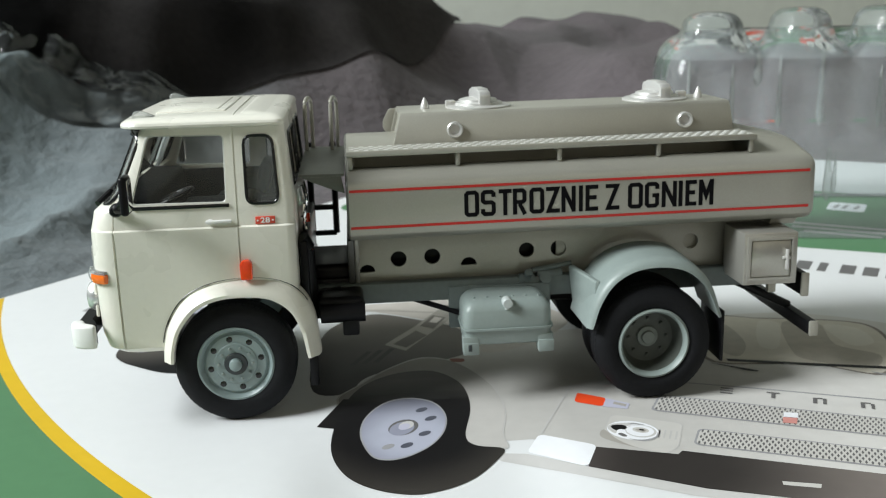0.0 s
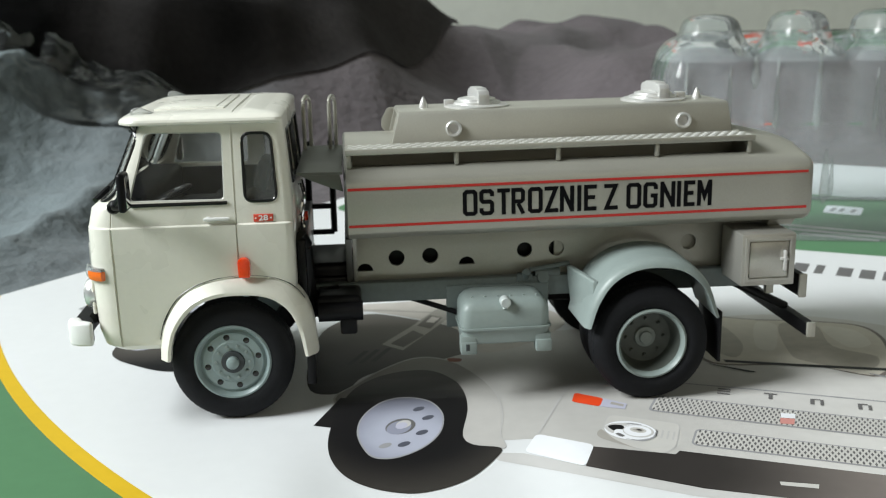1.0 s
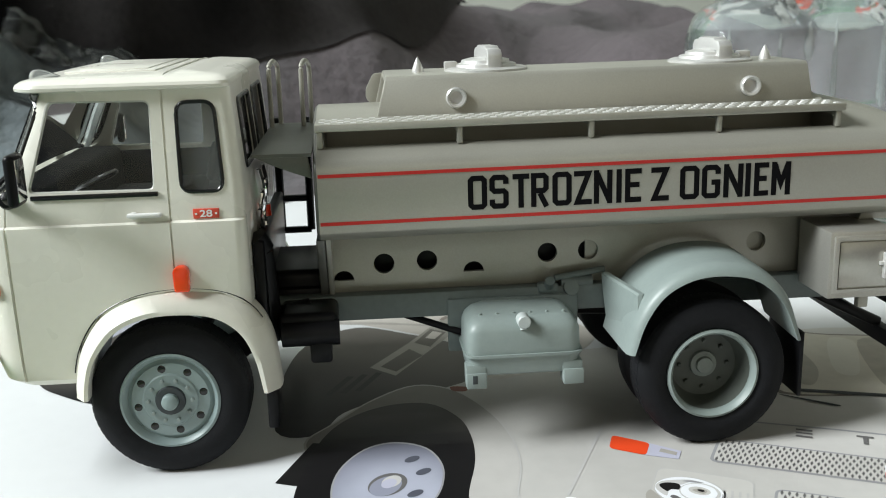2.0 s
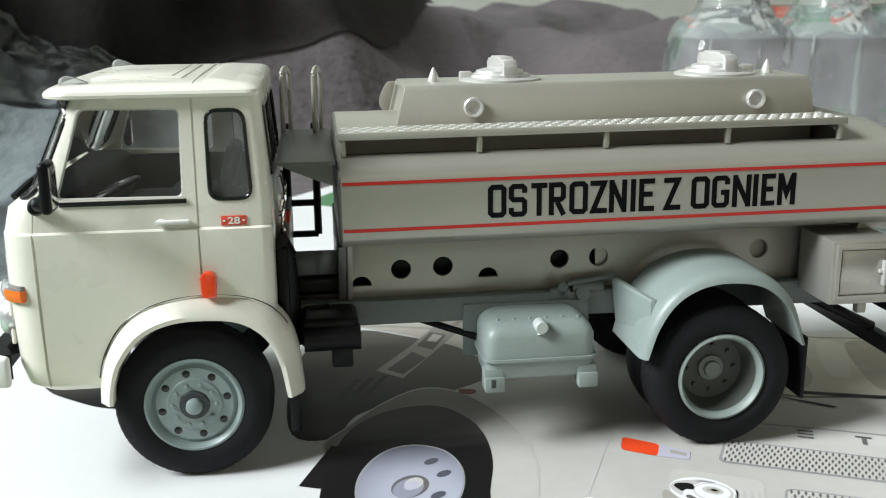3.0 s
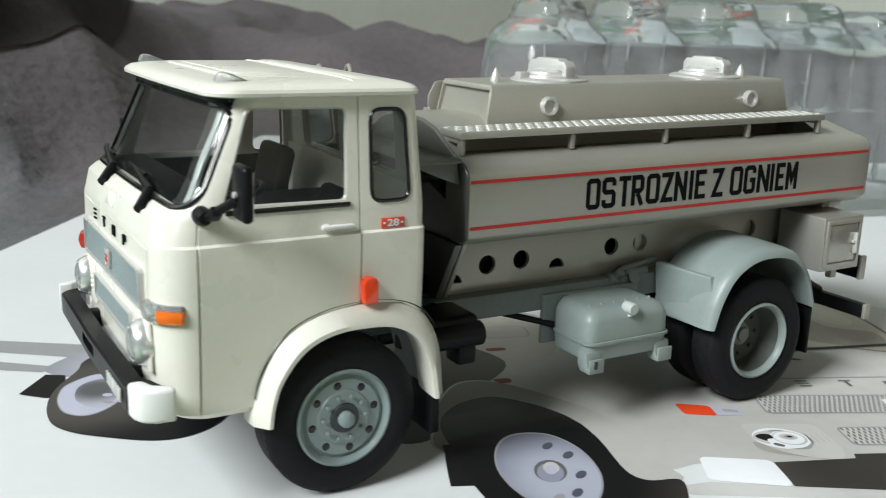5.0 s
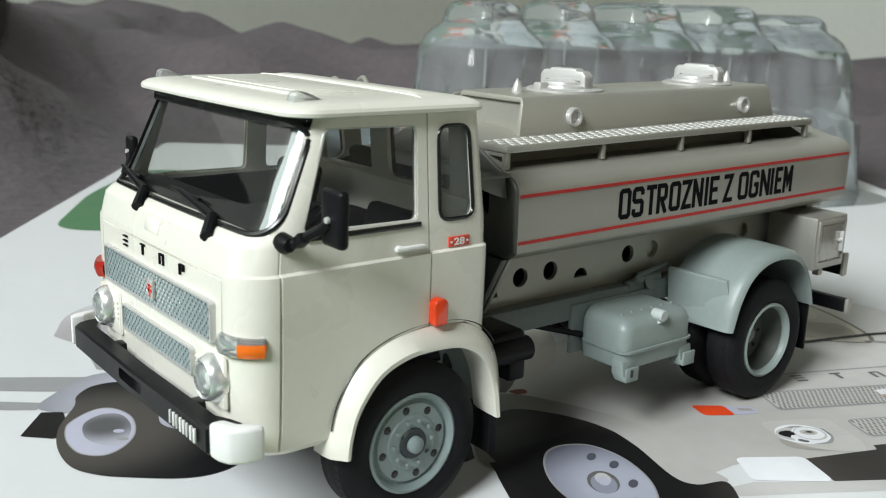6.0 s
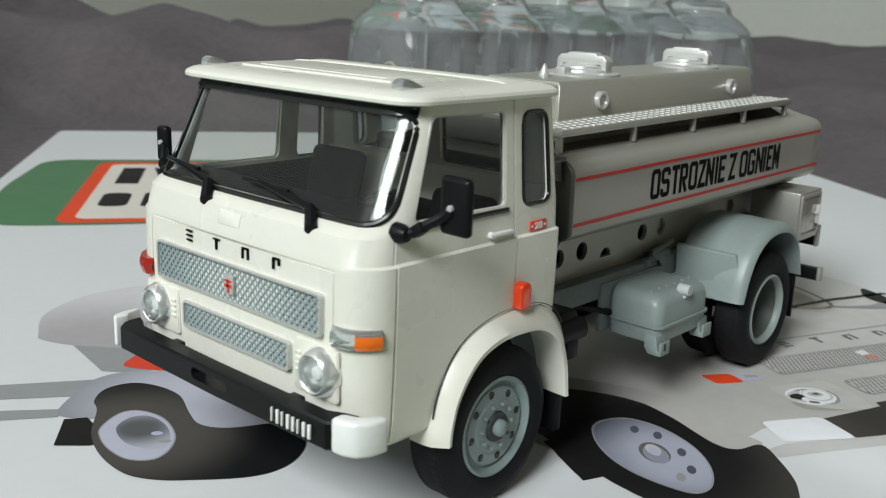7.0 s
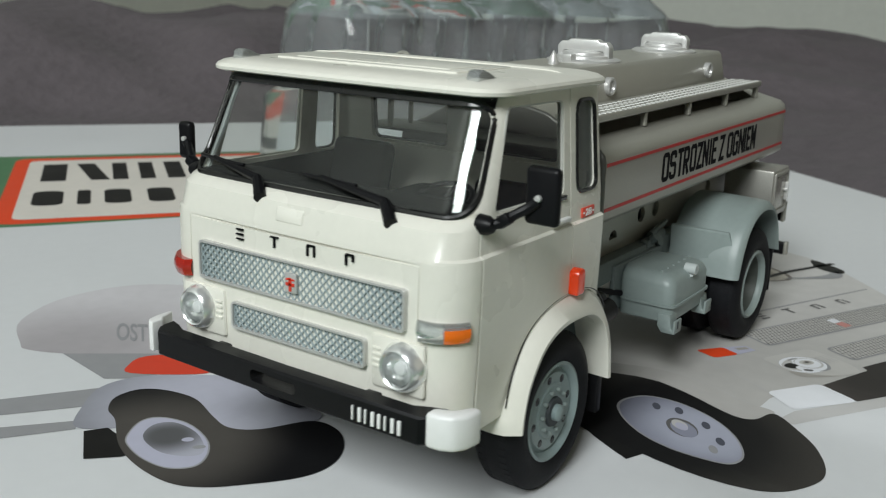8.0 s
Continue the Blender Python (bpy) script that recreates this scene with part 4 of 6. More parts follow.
part("air_filter", join(rod((14.2, -15.5, 17), (13.6, -17, 31.0), 1.7, 20), rod((13.6, -17, 31), (12.6, -17.5, 33.2), 1.9, 20), rod((14.2, -15.5, 20), (20, -14, 21), 1.6, 16)), BLACK, truck, "black air intake pipe behind the cab")
part("battery_box", join(bevel(box(15.5, 24.2, -20.5, -11, 17.4, 22.0, 0), 1.0, 3), rod((16, -20.2, 19.0), (24.4, -20.2, 19.0), 1.9, 20), bevel(box(20.0, 23.2, -21.5, -17.5, 14.6, 18.0, 0), 0.5, 2)), BLACK, truck, "black air tank and battery box")
part("step_pipe", rod((33, -10, 18.4), (43, -14, 15.8), 0.55), BLACK, truck)
part("cab_support", box(12.6, 14.2, -20, 20, 20, 33, 0.4), BLACK, truck, "black cab rear frame")
part("gap_floor", box(13, 24, -10.5, 10.5, 20.6, 23.0, 0.3), BLACK, truck, "black cover between cab and tank")


def ladder():
    y = 23.0
    bm = join(rod((13.5, y, 25), (13.5, y, 46), 0.75, 10), rod((18.9, y, 25), (18.9, y, 46), 0.75, 10), *[rod((13.5, y, z), (18.9, y, z), 0.65, 10) for z in (25.0, 31.0, 38.0)])
    part("ladder", bm, BLACK, truck, "small black ladder behind the cab")


ladder()
for x in (13.5, 19.0):
    bar = smooth_line([(x, 15.2, 45.0), (x, 15.2, 54.4), (x + 0.2, 16.0, 55.9), (x + 0.6, 17.4, 56.4), (x + 1.0, 19.2, 55.8), (x + 1.2, 20.0, 54.2), (x + 1.2, 20.2, 45.0)], 6)
    part("grab_rail", tube(bar, 0.42, 10), SILVER, truck, "silver hooped grab rail")
for s in (-1, 1):
    part("mud_flap", box(13.6, 15.2, *sorted((s * 18.5, s * 24.6)), 6.2, 13.2, 0.3), BLACK, truck, "black mud flap")
    part("mud_flap", box(92.4, 93.0, *sorted((s * 14, s * 25.6)), 6.8, 17.0, 0.2), BLACK, truck, "black mud flap")

# side skirts with round openings
for s in (-1, 1):
    y0, y1 = sorted((s * 10.6, s * 9.8))
    cuts = [lathe([(s * 8, 0), (s * 8, r), (s * 13, r), (s * 13, 0)], 24, "y", (x, 0, z)) for x, z, r in ((31.5, 26.5, 1.6), (38.2, 26.7, 1.6), (57.2, 27.1, 1.55), (63.7, 27.2, 1.6), (91.0, 27.4, 1.6))]
    for x, z in ((25.2, 24.0), (45.5, 24.6)):
        cuts.append(prism([(x + 1.6 * math.cos(a), z + 1.6 * math.sin(a)) for a in np.linspace(0, math.pi, 16)], "y", *sorted((s * 8, s * 13))))
    skirt = part("side_skirt", carve(box(23.4, 108.5, y0, y1, 21.4, 32.6, 0.1), cuts), SILVER, truck, "silver side skirt with round holes")
    part("skirt_flange", prism([(s * 9.8, 21.8), (s * 11.4, 21.8), (s * 17.2, 32.4), (s * 9.8, 32.4)], "x", 22.9, 23.7, 0.15), SILVER, skirt)
    part("skirt_backing", box(63.4, 97.0, *sorted((s * 9.0, s * 9.6)), 21.8, 32.0, 0.1), SILVER, skirt, "silver plate behind the rear openings")
part("front_plate", prism([(-11.2, 21.8), (11.2, 21.8), (17.0, 32.1), (-17.0, 32.1)], "x", 21.5, 22.85, 0.3, 2), SILVER_END_SHADED, truck, "silver plate closing the front of the skirts, shade in its colour")
# added black block in place of shade in the hollow behind the skirts
part("inner_dark", box(24, 107, -8, 8, 22.6, 31.5, 0.3), BLACK, truck, "black block standing in for the shade between the skirts")


# fuel tank of the truck itself
CAPWHITE = material("pale_cap_plastic", (0.45, 0.49, 0.48), 0.4, vary=0.03)
def fuel_tank():
    body = []
    for z, i in ((11.9, 0.9), (12.3, 0.3), (15.0, 0.0), (18.6, 0.1), (19.6, 0.5), (20.3, 1.3), (20.6, 2.4)):
        body.append([(x, y, z) for x, y in rounded([(42.8 + i, -23.8 + i), (59.9 - i, -23.8 + i), (59.9 - i, -13.5), (42.8 + i, -13.5)], 2.0, 4)])
    ft = part("fuel_tank", loft(body), GREYBLUE, truck, "grey-blue moulded fuel tank with a filler cap", smooth=45)
    part("seam", loft([[(x, y, z) for x, y in rounded([(42.5, -24.15), (60.2, -24.15), (60.2, -13.5), (42.5, -13.5)], 2.1, 4)] for z in (14.95, 15.35)]), GREYBLUE, ft)
    part("filler_cap", join(lathe([(-22.4, 1.0), (-24.3, 1.0), (-24.5, 0.85), (-24.5, 0)], 20, "y", (51.2, 0, 20.3)), rod((51.2, -23.2, 19.8), (51.2, -23.6, 18.9), 0.5)), CAPWHITE, ft, "pale round filler cap")
    for k in range(6):
        part("rivet", lathe([(20.4, 0.3), (20.8, 0.2), (20.85, 0)], 8, "z", (45.2 + k * 2.5, -20.5, 0)), GREYBLUE, ft)
    for x in (42.6, 57.0):
        foot = prism([(-24.7, 10.5), (-22.2, 10.5), (-21.4, 11.6), (-21.4, 13.8), (-23.6, 13.8), (-24.0, 11.3), (-24.3, 11.3), (-24.3, 12.9), (-24.7, 12.9)], "x", x, x + 3.0, 0.15)
        part("tank_bracket", foot, GREYBLUE, ft)
    part("bracket_slot", box(43.5, 44.2, -24.75, -24.6, 11.3, 12.6, 0.03), SLOT, ft, "dark slot in the bracket")
    part("mount_plate", box(41.0, 61.5, -13.6, -12.6, 12.5, 21.0, 0.3), RAIL_SHADE, ft)


fuel_tank()
part("valve_body", join(rod((59, -12.0, 22.6), (64, -12.0, 22.6), 1.0, 14), rod((60.5, -12.5, 21.6), (60.5, -13.4, 22.0), 1.2, 14), rod((57, -12.6, 22), (57, -14, 23.4), 0.8, 12), bevel(box(55.2, 58.4, -13.4, -11.6, 21.2, 22.8, 0), 0.4), rod((58, -12.4, 23.4), (66, -12.0, 24.4), 0.5, 10)), RAIL_SHADE, truck, "dark valve fittings by the rear wheel")


# rear fenders
def rear_fender(s):
    top = smooth_line([(65.8, 15.2), (67.1, 20.0), (69.7, 24.3), (73.8, 27.2), (79.2, 28.3), (85.2, 27.4), (89.6, 23.4), (92.3, 16.2)], 5)
    inn = smooth_line([(67.0, 15.2), (68.6, 20.0), (71.3, 23.9), (75.4, 26.1), (80.2, 26.5), (84.9, 25.4), (88.8, 21.9), (91.3, 16.2)], 5)
    loops = []
    for a, b in zip(top, inn):
        m = [(a[0] + (b[0] - a[0]) * k, a[1] + (b[1] - a[1]) * k) for k in (-0.1, 0.0, 0.1, 0.5, 0.95, 1.0, 0.9, 0.3)]
        outy = (13.0, 24.4, 26.0, 26.9, 27.1, 26.6, 26.0, 13.0)
        loops.append([(p[0], s * o, p[1]) for p, o in zip(m, outy)])
    f = part("rear_fender", loft(loops), GREYBLUE, truck, "grey-blue rear wheel fender", smooth=50)
    part("fender_skirt", loft([[(x0, s * 13.5, z), (x1, s * y1, z + d), (x1 + 0.7, s * y1, z + d), (x0 + 0.7, s * 13.5, z)] for x0, x1, y1, z, d in ((66.3, 66.5, 25.8, 14.7, 0.4), (65.8, 67.0, 25.4, 18.5, 0.0), (65.4, 67.8, 24.9, 21.6, -0.2), (65.2, 68.0, 24.0, 24.0, -0.7), (65.5, 68.3, 23.8, 24.3, -0.7))]), GREYBLUE, f)


for s in (-1, 1):
    rear_fender(s)


# ---- the tank ----
PLATE_Z = 44.7


def tank_section(x, grow=0.0, deep=0.0, zc=41.0):
    half = [(0, 31.9), (9, 32.0), (15, 32.2), (16.6, 32.2), (17.9, 32.35), (19.25, 33.45), (19.35, 33.7), (19.35, 41.0), (19.35, 42.6), (19.05, 43.5), (18.2, 44.3), (16.2, 45.2), (15.0, 45.75 - 0.2 * deep), (14.6, 45.9 - 1.4 * deep), (10.2 - 4.7 * deep, 48.3 - 4.0 * deep), (10.1 - 4.6 * deep, 48.35 - 0.8 * deep), (9.9, 48.45 - 0.75 * deep), (9.7, 48.6), (8.6, 49.1), (5.0, 49.9), (0, 50.15)]
    pts = [(x, -y, z) for y, z in half] + [(x, y, z) for y, z in reversed(half[1:-1])]
    return [(x, y * (1 + grow / 19.0), zc + (z - zc) * (1 + grow / 9.2)) for x, y, z in pts]


def sunk(loop, f):
    """The tank's crown pressed down towards its shoulders by f, as at its rear end."""
    return [(x, y, z if z < 44.4 else 44.4 + (z - 44.4) * f) for x, y, z in loop]


tank = part("tank", loft([tank_section(22.25, 0), tank_section(23.4, 0), tank_section(23.6, 0, 1), tank_section(75, 0, 1), tank_section(101.2, 0, 1), *[sunk(tank_section(x, g), f) for x, g, f in ((101.4, 0, 0.9), (106, 0, 0.72), (111.2, 0, 0.5))], *[sunk(tank_section(x, g), 0.45) for x, g in ((112.2, -0.3), (112.7, -1.0), (112.9, -2.4))]]), SILVER, truck, "silver tank body with red lines and black lettering", smooth=40)
part("tank_end", loft([tank_section(21.75, -14), tank_section(21.75, -6), tank_section(21.77, -0.6), tank_section(21.9, -0.25), tank_section(22.1, -0.1), tank_section(22.3, -0.08)]), SILVER_END_SHADED, tank, "flat silver end of the tank, darkened for the cab's shade", smooth=40)
for s in (-1, 1):
    for z in (41.75, 34.75):
        part("red_line", box(22.4, 111.2, *sorted((s * 19.30, s * 19.42)), z, z + 0.5, 0), RED, tank, "thin red line")


def ribbon(points, width, depth, closed=False):
    """A flat stroke with mitred corners along points in the x-z plane, facing -y."""
    pts = [Vector(p) for p in points]
    loops = []
    for i, p in enumerate(pts):
        a = (p - pts[i - 1]).normalized() if i or closed else (pts[1] - p).normalized()
        b = (pts[(i + 1) % len(pts)] - p).normalized() if closed or i + 1 < len(pts) else a
        na, nb = Vector((-a.y, a.x)), Vector((-b.y, b.x))
        n = (na + nb).normalized()
        n *= width / 2 / max(0.35, n.dot(na))
        loops.append([(p.x + n.x, -depth, p.y + n.y), (p.x - n.x, -depth, p.y - n.y), (p.x - n.x, 0, p.y - n.y), (p.x + n.x, 0, p.y + n.y)])
    if closed:
        loops.append(loops[0])
    bm = loft(loops, caps=not closed)
    bmesh.ops.remove_doubles(bm, verts=bm.verts, dist=1e-5)
    return bm


def block_letter(c, w, h=5.0, t=0.78):
    """A condensed block letter w wide and h high as bevelled strokes."""
    e, k = t / 2, 0.34  # half stroke, corner cut
    x0, x1, z0, z1, m = e, w - e, e, h - e, h * 0.52
    box_path = [(x0, z0 + k), (x0, z1 - k), (x0 + k, z1), (x1 - k, z1), (x1, z1 - k), (x1, z0 + k), (x1 - k, z0), (x0 + k, z0)]
    strokes = {
        "O": [(box_path, True)],
        "S": [([(x1, z1 - 1.0), (x1, z1 - k), (x1 - k, z1), (x0 + k, z1), (x0, z1 - k), (x0, m + k), (x0 + k, m), (x1 - k, m), (x1, m - k), (x1, z0 + k), (x1 - k, z0), (x0 + k, z0), (x0, z0 + k), (x0, z0 + 1.0)], False)],
        "G": [([(x1, z1 - 1.0), (x1, z1 - k), (x1 - k, z1), (x0 + k, z1), (x0, z1 - k), (x0, z0 + k), (x0 + k, z0), (x1 - k, z0), (x1, z0 + k), (x1, m - 0.2), (w * 0.52, m - 0.2)], False)],
        "T": [([(0, z1), (w, z1)], False), ([(w / 2, 0), (w / 2, z1 - e)], False)],
        "R": [([(x0, 0), (x0, z1), (x1 - k, z1), (x1, z1 - k), (x1, m - 0.2 + k), (x1 - k, m - 0.2), (x0 + e, m - 0.2)], False), ([(w * 0.5, m - 0.2 - e), (x1 + 0.08, 0)], False)],
        "Z": [([(0, z1), (x1 - 0.1, z1), (x0 + 0.1, z0), (w, z0)], False)],
        "N": [([(x0, 0), (x0, h)], False), ([(x1, 0), (x1, h)], False), ([(x0 + 0.1, h - 0.5), (x1 - 0.1, 0.5)], False)],
        "I": [([(w / 2, 0), (w / 2, h)], False)],
        "E": [([(w, z1), (x0, z1), (x0, z0), (w, z0)], False), ([(x0 + e, m), (w - 0.3, m)], False)],
        "M": [([(x0, 0), (x0, h)], False), ([(x1, 0), (x1, h)], False), ([(x0 + 0.1, h - 0.4), (w / 2, h * 0.36), (x1 - 0.1, h - 0.4)], False)]}[c]
    return join(*[ribbon(p, t, 0.06 + 0.006 * i, closed) for i, (p, closed) in enumerate(strokes)])


# each letter with its start and width along the tank
WARNING = (("O", 43.85, 2.8), ("S", 47.0, 2.8), ("T", 50.4, 2.45), ("R", 53.1, 2.6), ("O", 56.25, 2.85), ("Z", 59.45, 2.65), ("N", 62.4, 2.75), ("I", 65.7, 0.9), ("E", 67.05, 2.45),
           ("Z", 70.95, 2.7), ("O", 75.3, 2.9), ("G", 78.6, 2.8), ("N", 81.9, 2.95), ("I", 85.15, 0.9), ("E", 86.55, 2.2), ("M", 89.2, 2.9))


def side_text(s):
    bm = join(*[moved(block_letter(c, w), Matrix.Translation((x, 0, 0))) for c, x, w in WARNING])
    if s < 0:
        return moved(bm, Matrix.Translation((0, -19.36, 36.1)))
    return moved(bm, pose(135.9, 19.36, 36.1, 0, 0, 180))


for s in (-1, 1):
    part("lettering", side_text(s), INK, tank, "black warning lettering")

# thin flat cover between cab and tank, with a wavy near edge and a hanging gusset
near = [(13.0, -17.6), (15.5, -17.9), (17.2, -17.6), (19.0, -18.0), (21.6, -17.9)]
cover = part("platform", prism(near + [(21.6, 20.8), (13.0, 20.8)], "z", PLATE_Z, PLATE_Z + 0.55, 0.1), SILVER_SHADED, truck, "thin flat silver cover, darkened for the shade between cab and tank")
part("platform_lip", prism([(13.4, PLATE_Z + 0.1), (21.0, PLATE_Z + 0.1), (21.6, PLATE_Z - 3.3), (19.0, PLATE_Z - 2.4), (15.6, PLATE_Z - 1.0)], "y", -17.5, -16.9, 0.1), SILVER_SHADED, cover, "hanging silver gusset of the cover, shade in its colour")

# walkways
for s in (-1, 1):
    y0, y1 = sorted((s * 10.0, s * 16.4))
    wk = part("walkway", box(22.2 if s < 0 else 34.0, 101.6, y0, y1, 47.9, 49.0, 0.12), SILVER, tank, "silver walkway with raised tread")
    studs = []
    for i in range(42):
        for j in range(4):
            x = 23.2 + i * 1.86 + (0.93 if j % 2 else 0)
            y = s * (10.9 + j * 1.6)
            if s < 0 or x > 34.6:
                studs.append(moved(box(-0.43, 0.43, -0.42, 0.42, 0, 0.15, 0), pose(x, y, 48.98)))
    tagged(part("tread", join(*studs), STUD, wk, "rows of bright raised studs"), kind="stuff")
    for x in (22.4 if s < 0 else 34.2, 42.8, 62.4, 81.8, 100.2):
        part("walkway_bracket", join(box(x, x + 0.9, *sorted((s * 15.0, s * 16.1)), 45.4, 48.0, 0.25), box(x, x + 0.9, *sorted((s * 9.5, s * 16)), 47.2, 48.0, 0.1)), SILVER, wk)


# dome box on top
def dome_box():
    def sec(x, inset=0.0):
        return [(x, -8.9 + inset, 48.6), (x, -7.9 + inset, 54.2), (x, -7.3 + inset, 54.9 - inset * 0.6), (x, 7.3 - inset, 54.9 - inset * 0.6), (x, 7.9 - inset, 54.2), (x, 8.9 - inset, 48.6)]
    def lean(loop, k):
        return [(x + (z - 48.6) * k, y, z) for x, y, z in loop]
    solid = loft([lean(sec(31.4), 0.25), lean(sec(99.9), -0.12)])
    hollow = prism([(28, 48.0), (32.0, 48.0), (33.6, 54.0), (28, 54.0)], "y", -7.2, 7.2)
    bx = part("dome_box", bevel(carve(solid, [hollow]), 0.25, 2, 40), SILVER, tank, "long silver box along the tank top", smooth=30)
    return bx


dome = dome_box()
part("end_plate", prism(rounded([(32.4, 49.3), (33.4, 54.5), (31.4, 54.4), (30.1, 52.0), (30.0, 50.4), (30.8, 49.4)], 0.5), "y", 7.5, 7.9, 0.1), SILVER, dome, "thin silver plate standing past the box front")


def hatch(x, y, flip):
    z = 54.8
    h = part("hatch", lathe([(z, 0), (z, 6.6), (z + 0.4, 6.6), (z + 0.65, 6.0), (z + 0.7, 4.9), (z + 1.1, 4.8), (z + 1.3, 3.9), (z + 1.7, 3.8), (z + 2.0, 2.6), (z + 2.1, 0)], 40, "z", (x, y, 0)), SILVER_TOP, dome, "round silver filler hatch with a clamp handle", smooth=40)
    f = -1 if flip else 1
    bridge = [(-4.9, 0.3), (-4.9, 2.7), (-4.2, 3.5), (-3.0, 3.5), (-2.6, 3.9), (2.6, 3.9), (3.0, 3.5), (4.2, 3.5), (4.9, 2.7), (4.9, 0.3), (4.0, 0.3), (3.7, 1.9), (-3.7, 1.9), (-4.0, 0.3)]
    part("clamp", moved(prism(bridge, "x", -1.15, 1.15, 0.25), pose(x + 0.4, y, z, 0, 0, 6)), SILVER_TOP, h)
    part("hinge", join(box(x - f * 5.6 - 1.0, x - f * 5.6 + 1.0, y - 0.9, y + 0.9, z, z + 1.6, 0.25), box(x - f * 5.2, x - f * 5.2 + 0.8, y - 0.6, y + 0.6, z + 0.5, z + 1.4, 0.2)), SILVER_TOP, h)


hatch(49.2, -0.6, False)
hatch(86.0, -0.2, True)
for x in (38.4, 95.2):
    part("cone", lathe([(54.7, 0), (54.7, 0.95), (55.4, 0.9), (56.4, 0.5), (57.1, 0.15), (57.2, 0)], 20, "z", (x, -0.4, 0)), SILVER_TOP, dome, "small pointed vent")
for x in (43.6, 89.7):
    for s in (-1, 1):
        part("lifting_ring", lathe([(s * 8.0, 1.55), (s * 9.1, 1.6), (s * 9.3, 1.4), (s * 9.2, 1.05), (s * 8.7, 0.9), (s * 8.8, 0.0), (s * 8.0, 0.0), (s * 8.0, 1.55)], 28, "y", (x, 0, 51.4)), SILVER_TOP, dome, "silver ring on the box side")

# the whole tank rises slightly towards the back
tank.matrix_basis = Matrix.Translation((22.4 * MM, 0, 38 * MM)) @ Matrix.Rotation(radians(-0.4), 4, "Y") @ Matrix.Translation((-22.4 * MM, 0, -38 * MM))

# tool boxes and rear beams
for s in (-1, 1):
    y0, y1 = sorted((s * 12, s * 22.6))
    tb = part("tool_box", box(97.4, 108.2, y0, y1, 20.9, 31.2, 0.3), SILVER_BOX, truck, "silver tool box with a framed door")
    ring_bm = carve(box(98.0, 107.5, *sorted((s * 22.5, s * 23.0)), 21.7, 30.6, 0.2), [box(98.7, 106.8, *sorted((s * 22.0, s * 24.0)), 22.4, 29.9, 0)])
    door = part("box_door", ring_bm, SILVER_BOX, tb, "raised silver door frame")
    part("door_panel", box(98.9, 106.6, *sorted((s * 22.5, s * 22.85)), 22.6, 29.7, 0.25), SILVER_PANEL, door, "glossy silver door panel")
    part("box_latch", join(box(105.6, 106.1, *sorted((s * 22.8, s * 23.6)), 24.0, 28.0, 0.15), box(105.0, 106.6, *sorted((s * 22.8, s * 23.4)), 26.0, 26.6, 0.15)), SILVER_TOP, tb, "bright latch")
part("rear_beam", box(111.2, 113.0, -22.6, 22.6, 10.2, 12.9, 0.2), BLACK, truck, "black rear under-run beam")
part("rear_bumper", box(109.6, 111.0, -21.8, 21.8, 18.2, 22.6, 0.2), BLACK, truck, "black rear bumper bar")
for s in (-1, 1):
    part("beam_end", box(111.3, 113.1, *sorted((s * 22.5, s * 23.3)), 10.0, 13.1, 0.3), SILVER, truck, "grey beam end")
    part("beam_end", box(109.5, 111.1, *sorted((s * 21.6, s * 22.4)), 18.0, 22.8, 0.3), SILVER, truck, "grey bumper end")
    part("beam_post", box(103.6, 105.2, *sorted((s * 19, s * 20.4)), 18.6, 21.2, 0.2), SILVER, truck)
    part("beam_arm", rod((100, s * 11.5, 19), (112, s * 11.5, 13), 0.9), BLACK, truck)
    part("tank_saddle", prism([(105.5, 31.2), (110.5, 31.2), (111.8, 33.0), (106, 33.0)], "y", *sorted((s * 10, s * 15)), 0.15), SILVER, truck)


# ---- the printed card under the truck ----
def print_ink(name, color, vary=0.04):
    return material(name, color, 0.4, vary=vary, grain=300, blotch=30, spec=0.1)


CARD_WHITE = print_ink("card_white", (0.66, 0.67, 0.68), 0.015)
P_GREEN, P_YELLOW = print_ink("print_green", (0.085, 0.20, 0.10)), print_ink("print_yellow", (0.62, 0.40, 0.02))
P_PALE, P_WARM, P_DARK = print_ink("print_pale_grey", (0.52, 0.505, 0.48)), print_ink("print_warm_grey", (0.36, 0.34, 0.31)), print_ink("print_black", (0.013, 0.0125, 0.0125), 0.15)
P_LILAC, P_GREY, P_MID = print_ink("print_lilac_grey", (0.46, 0.46, 0.56)), print_ink("print_grey", (0.30, 0.30, 0.31)), print_ink("print_mid_grey", (0.47, 0.46, 0.45))
P_ORANGE, P_RED, P_TAUPE = print_ink("print_orange", (0.76, 0.07, 0.02)), print_ink("print_red", (0.65, 0.06, 0.03)), print_ink("print_taupe", (0.20, 0.17, 0.15))
P_PAPER, P_CREAM = print_ink("print_paper_white", (0.78, 0.79, 0.82)), print_ink("print_cream", (0.70, 0.66, 0.60))
P_SHADE = print_ink("print_shade", (0.52, 0.51, 0.50))
P_FADED = print_ink("print_faded_red", (0.58, 0.26, 0.23))
P_SLOT = print_ink("print_slot", (0.13, 0.125, 0.125))

outline = [card_at(u, v) for u, v in rounded([(U0, V0), (U1, V0), (U1, V1), (U0, V1)], 4.0)]


def sheet_rise(x, y):
    """The paper is not quite flat: it lifts beside the front wheel and falls off towards its near side."""
    across = float(smoothstep(8, 24, x) * (1 - smoothstep(46, 64, x)))
    return across * max(-2.2, min(1.0, 0.085 * (y + 31))) * (1 - float(smoothstep(-19, -6, y)))


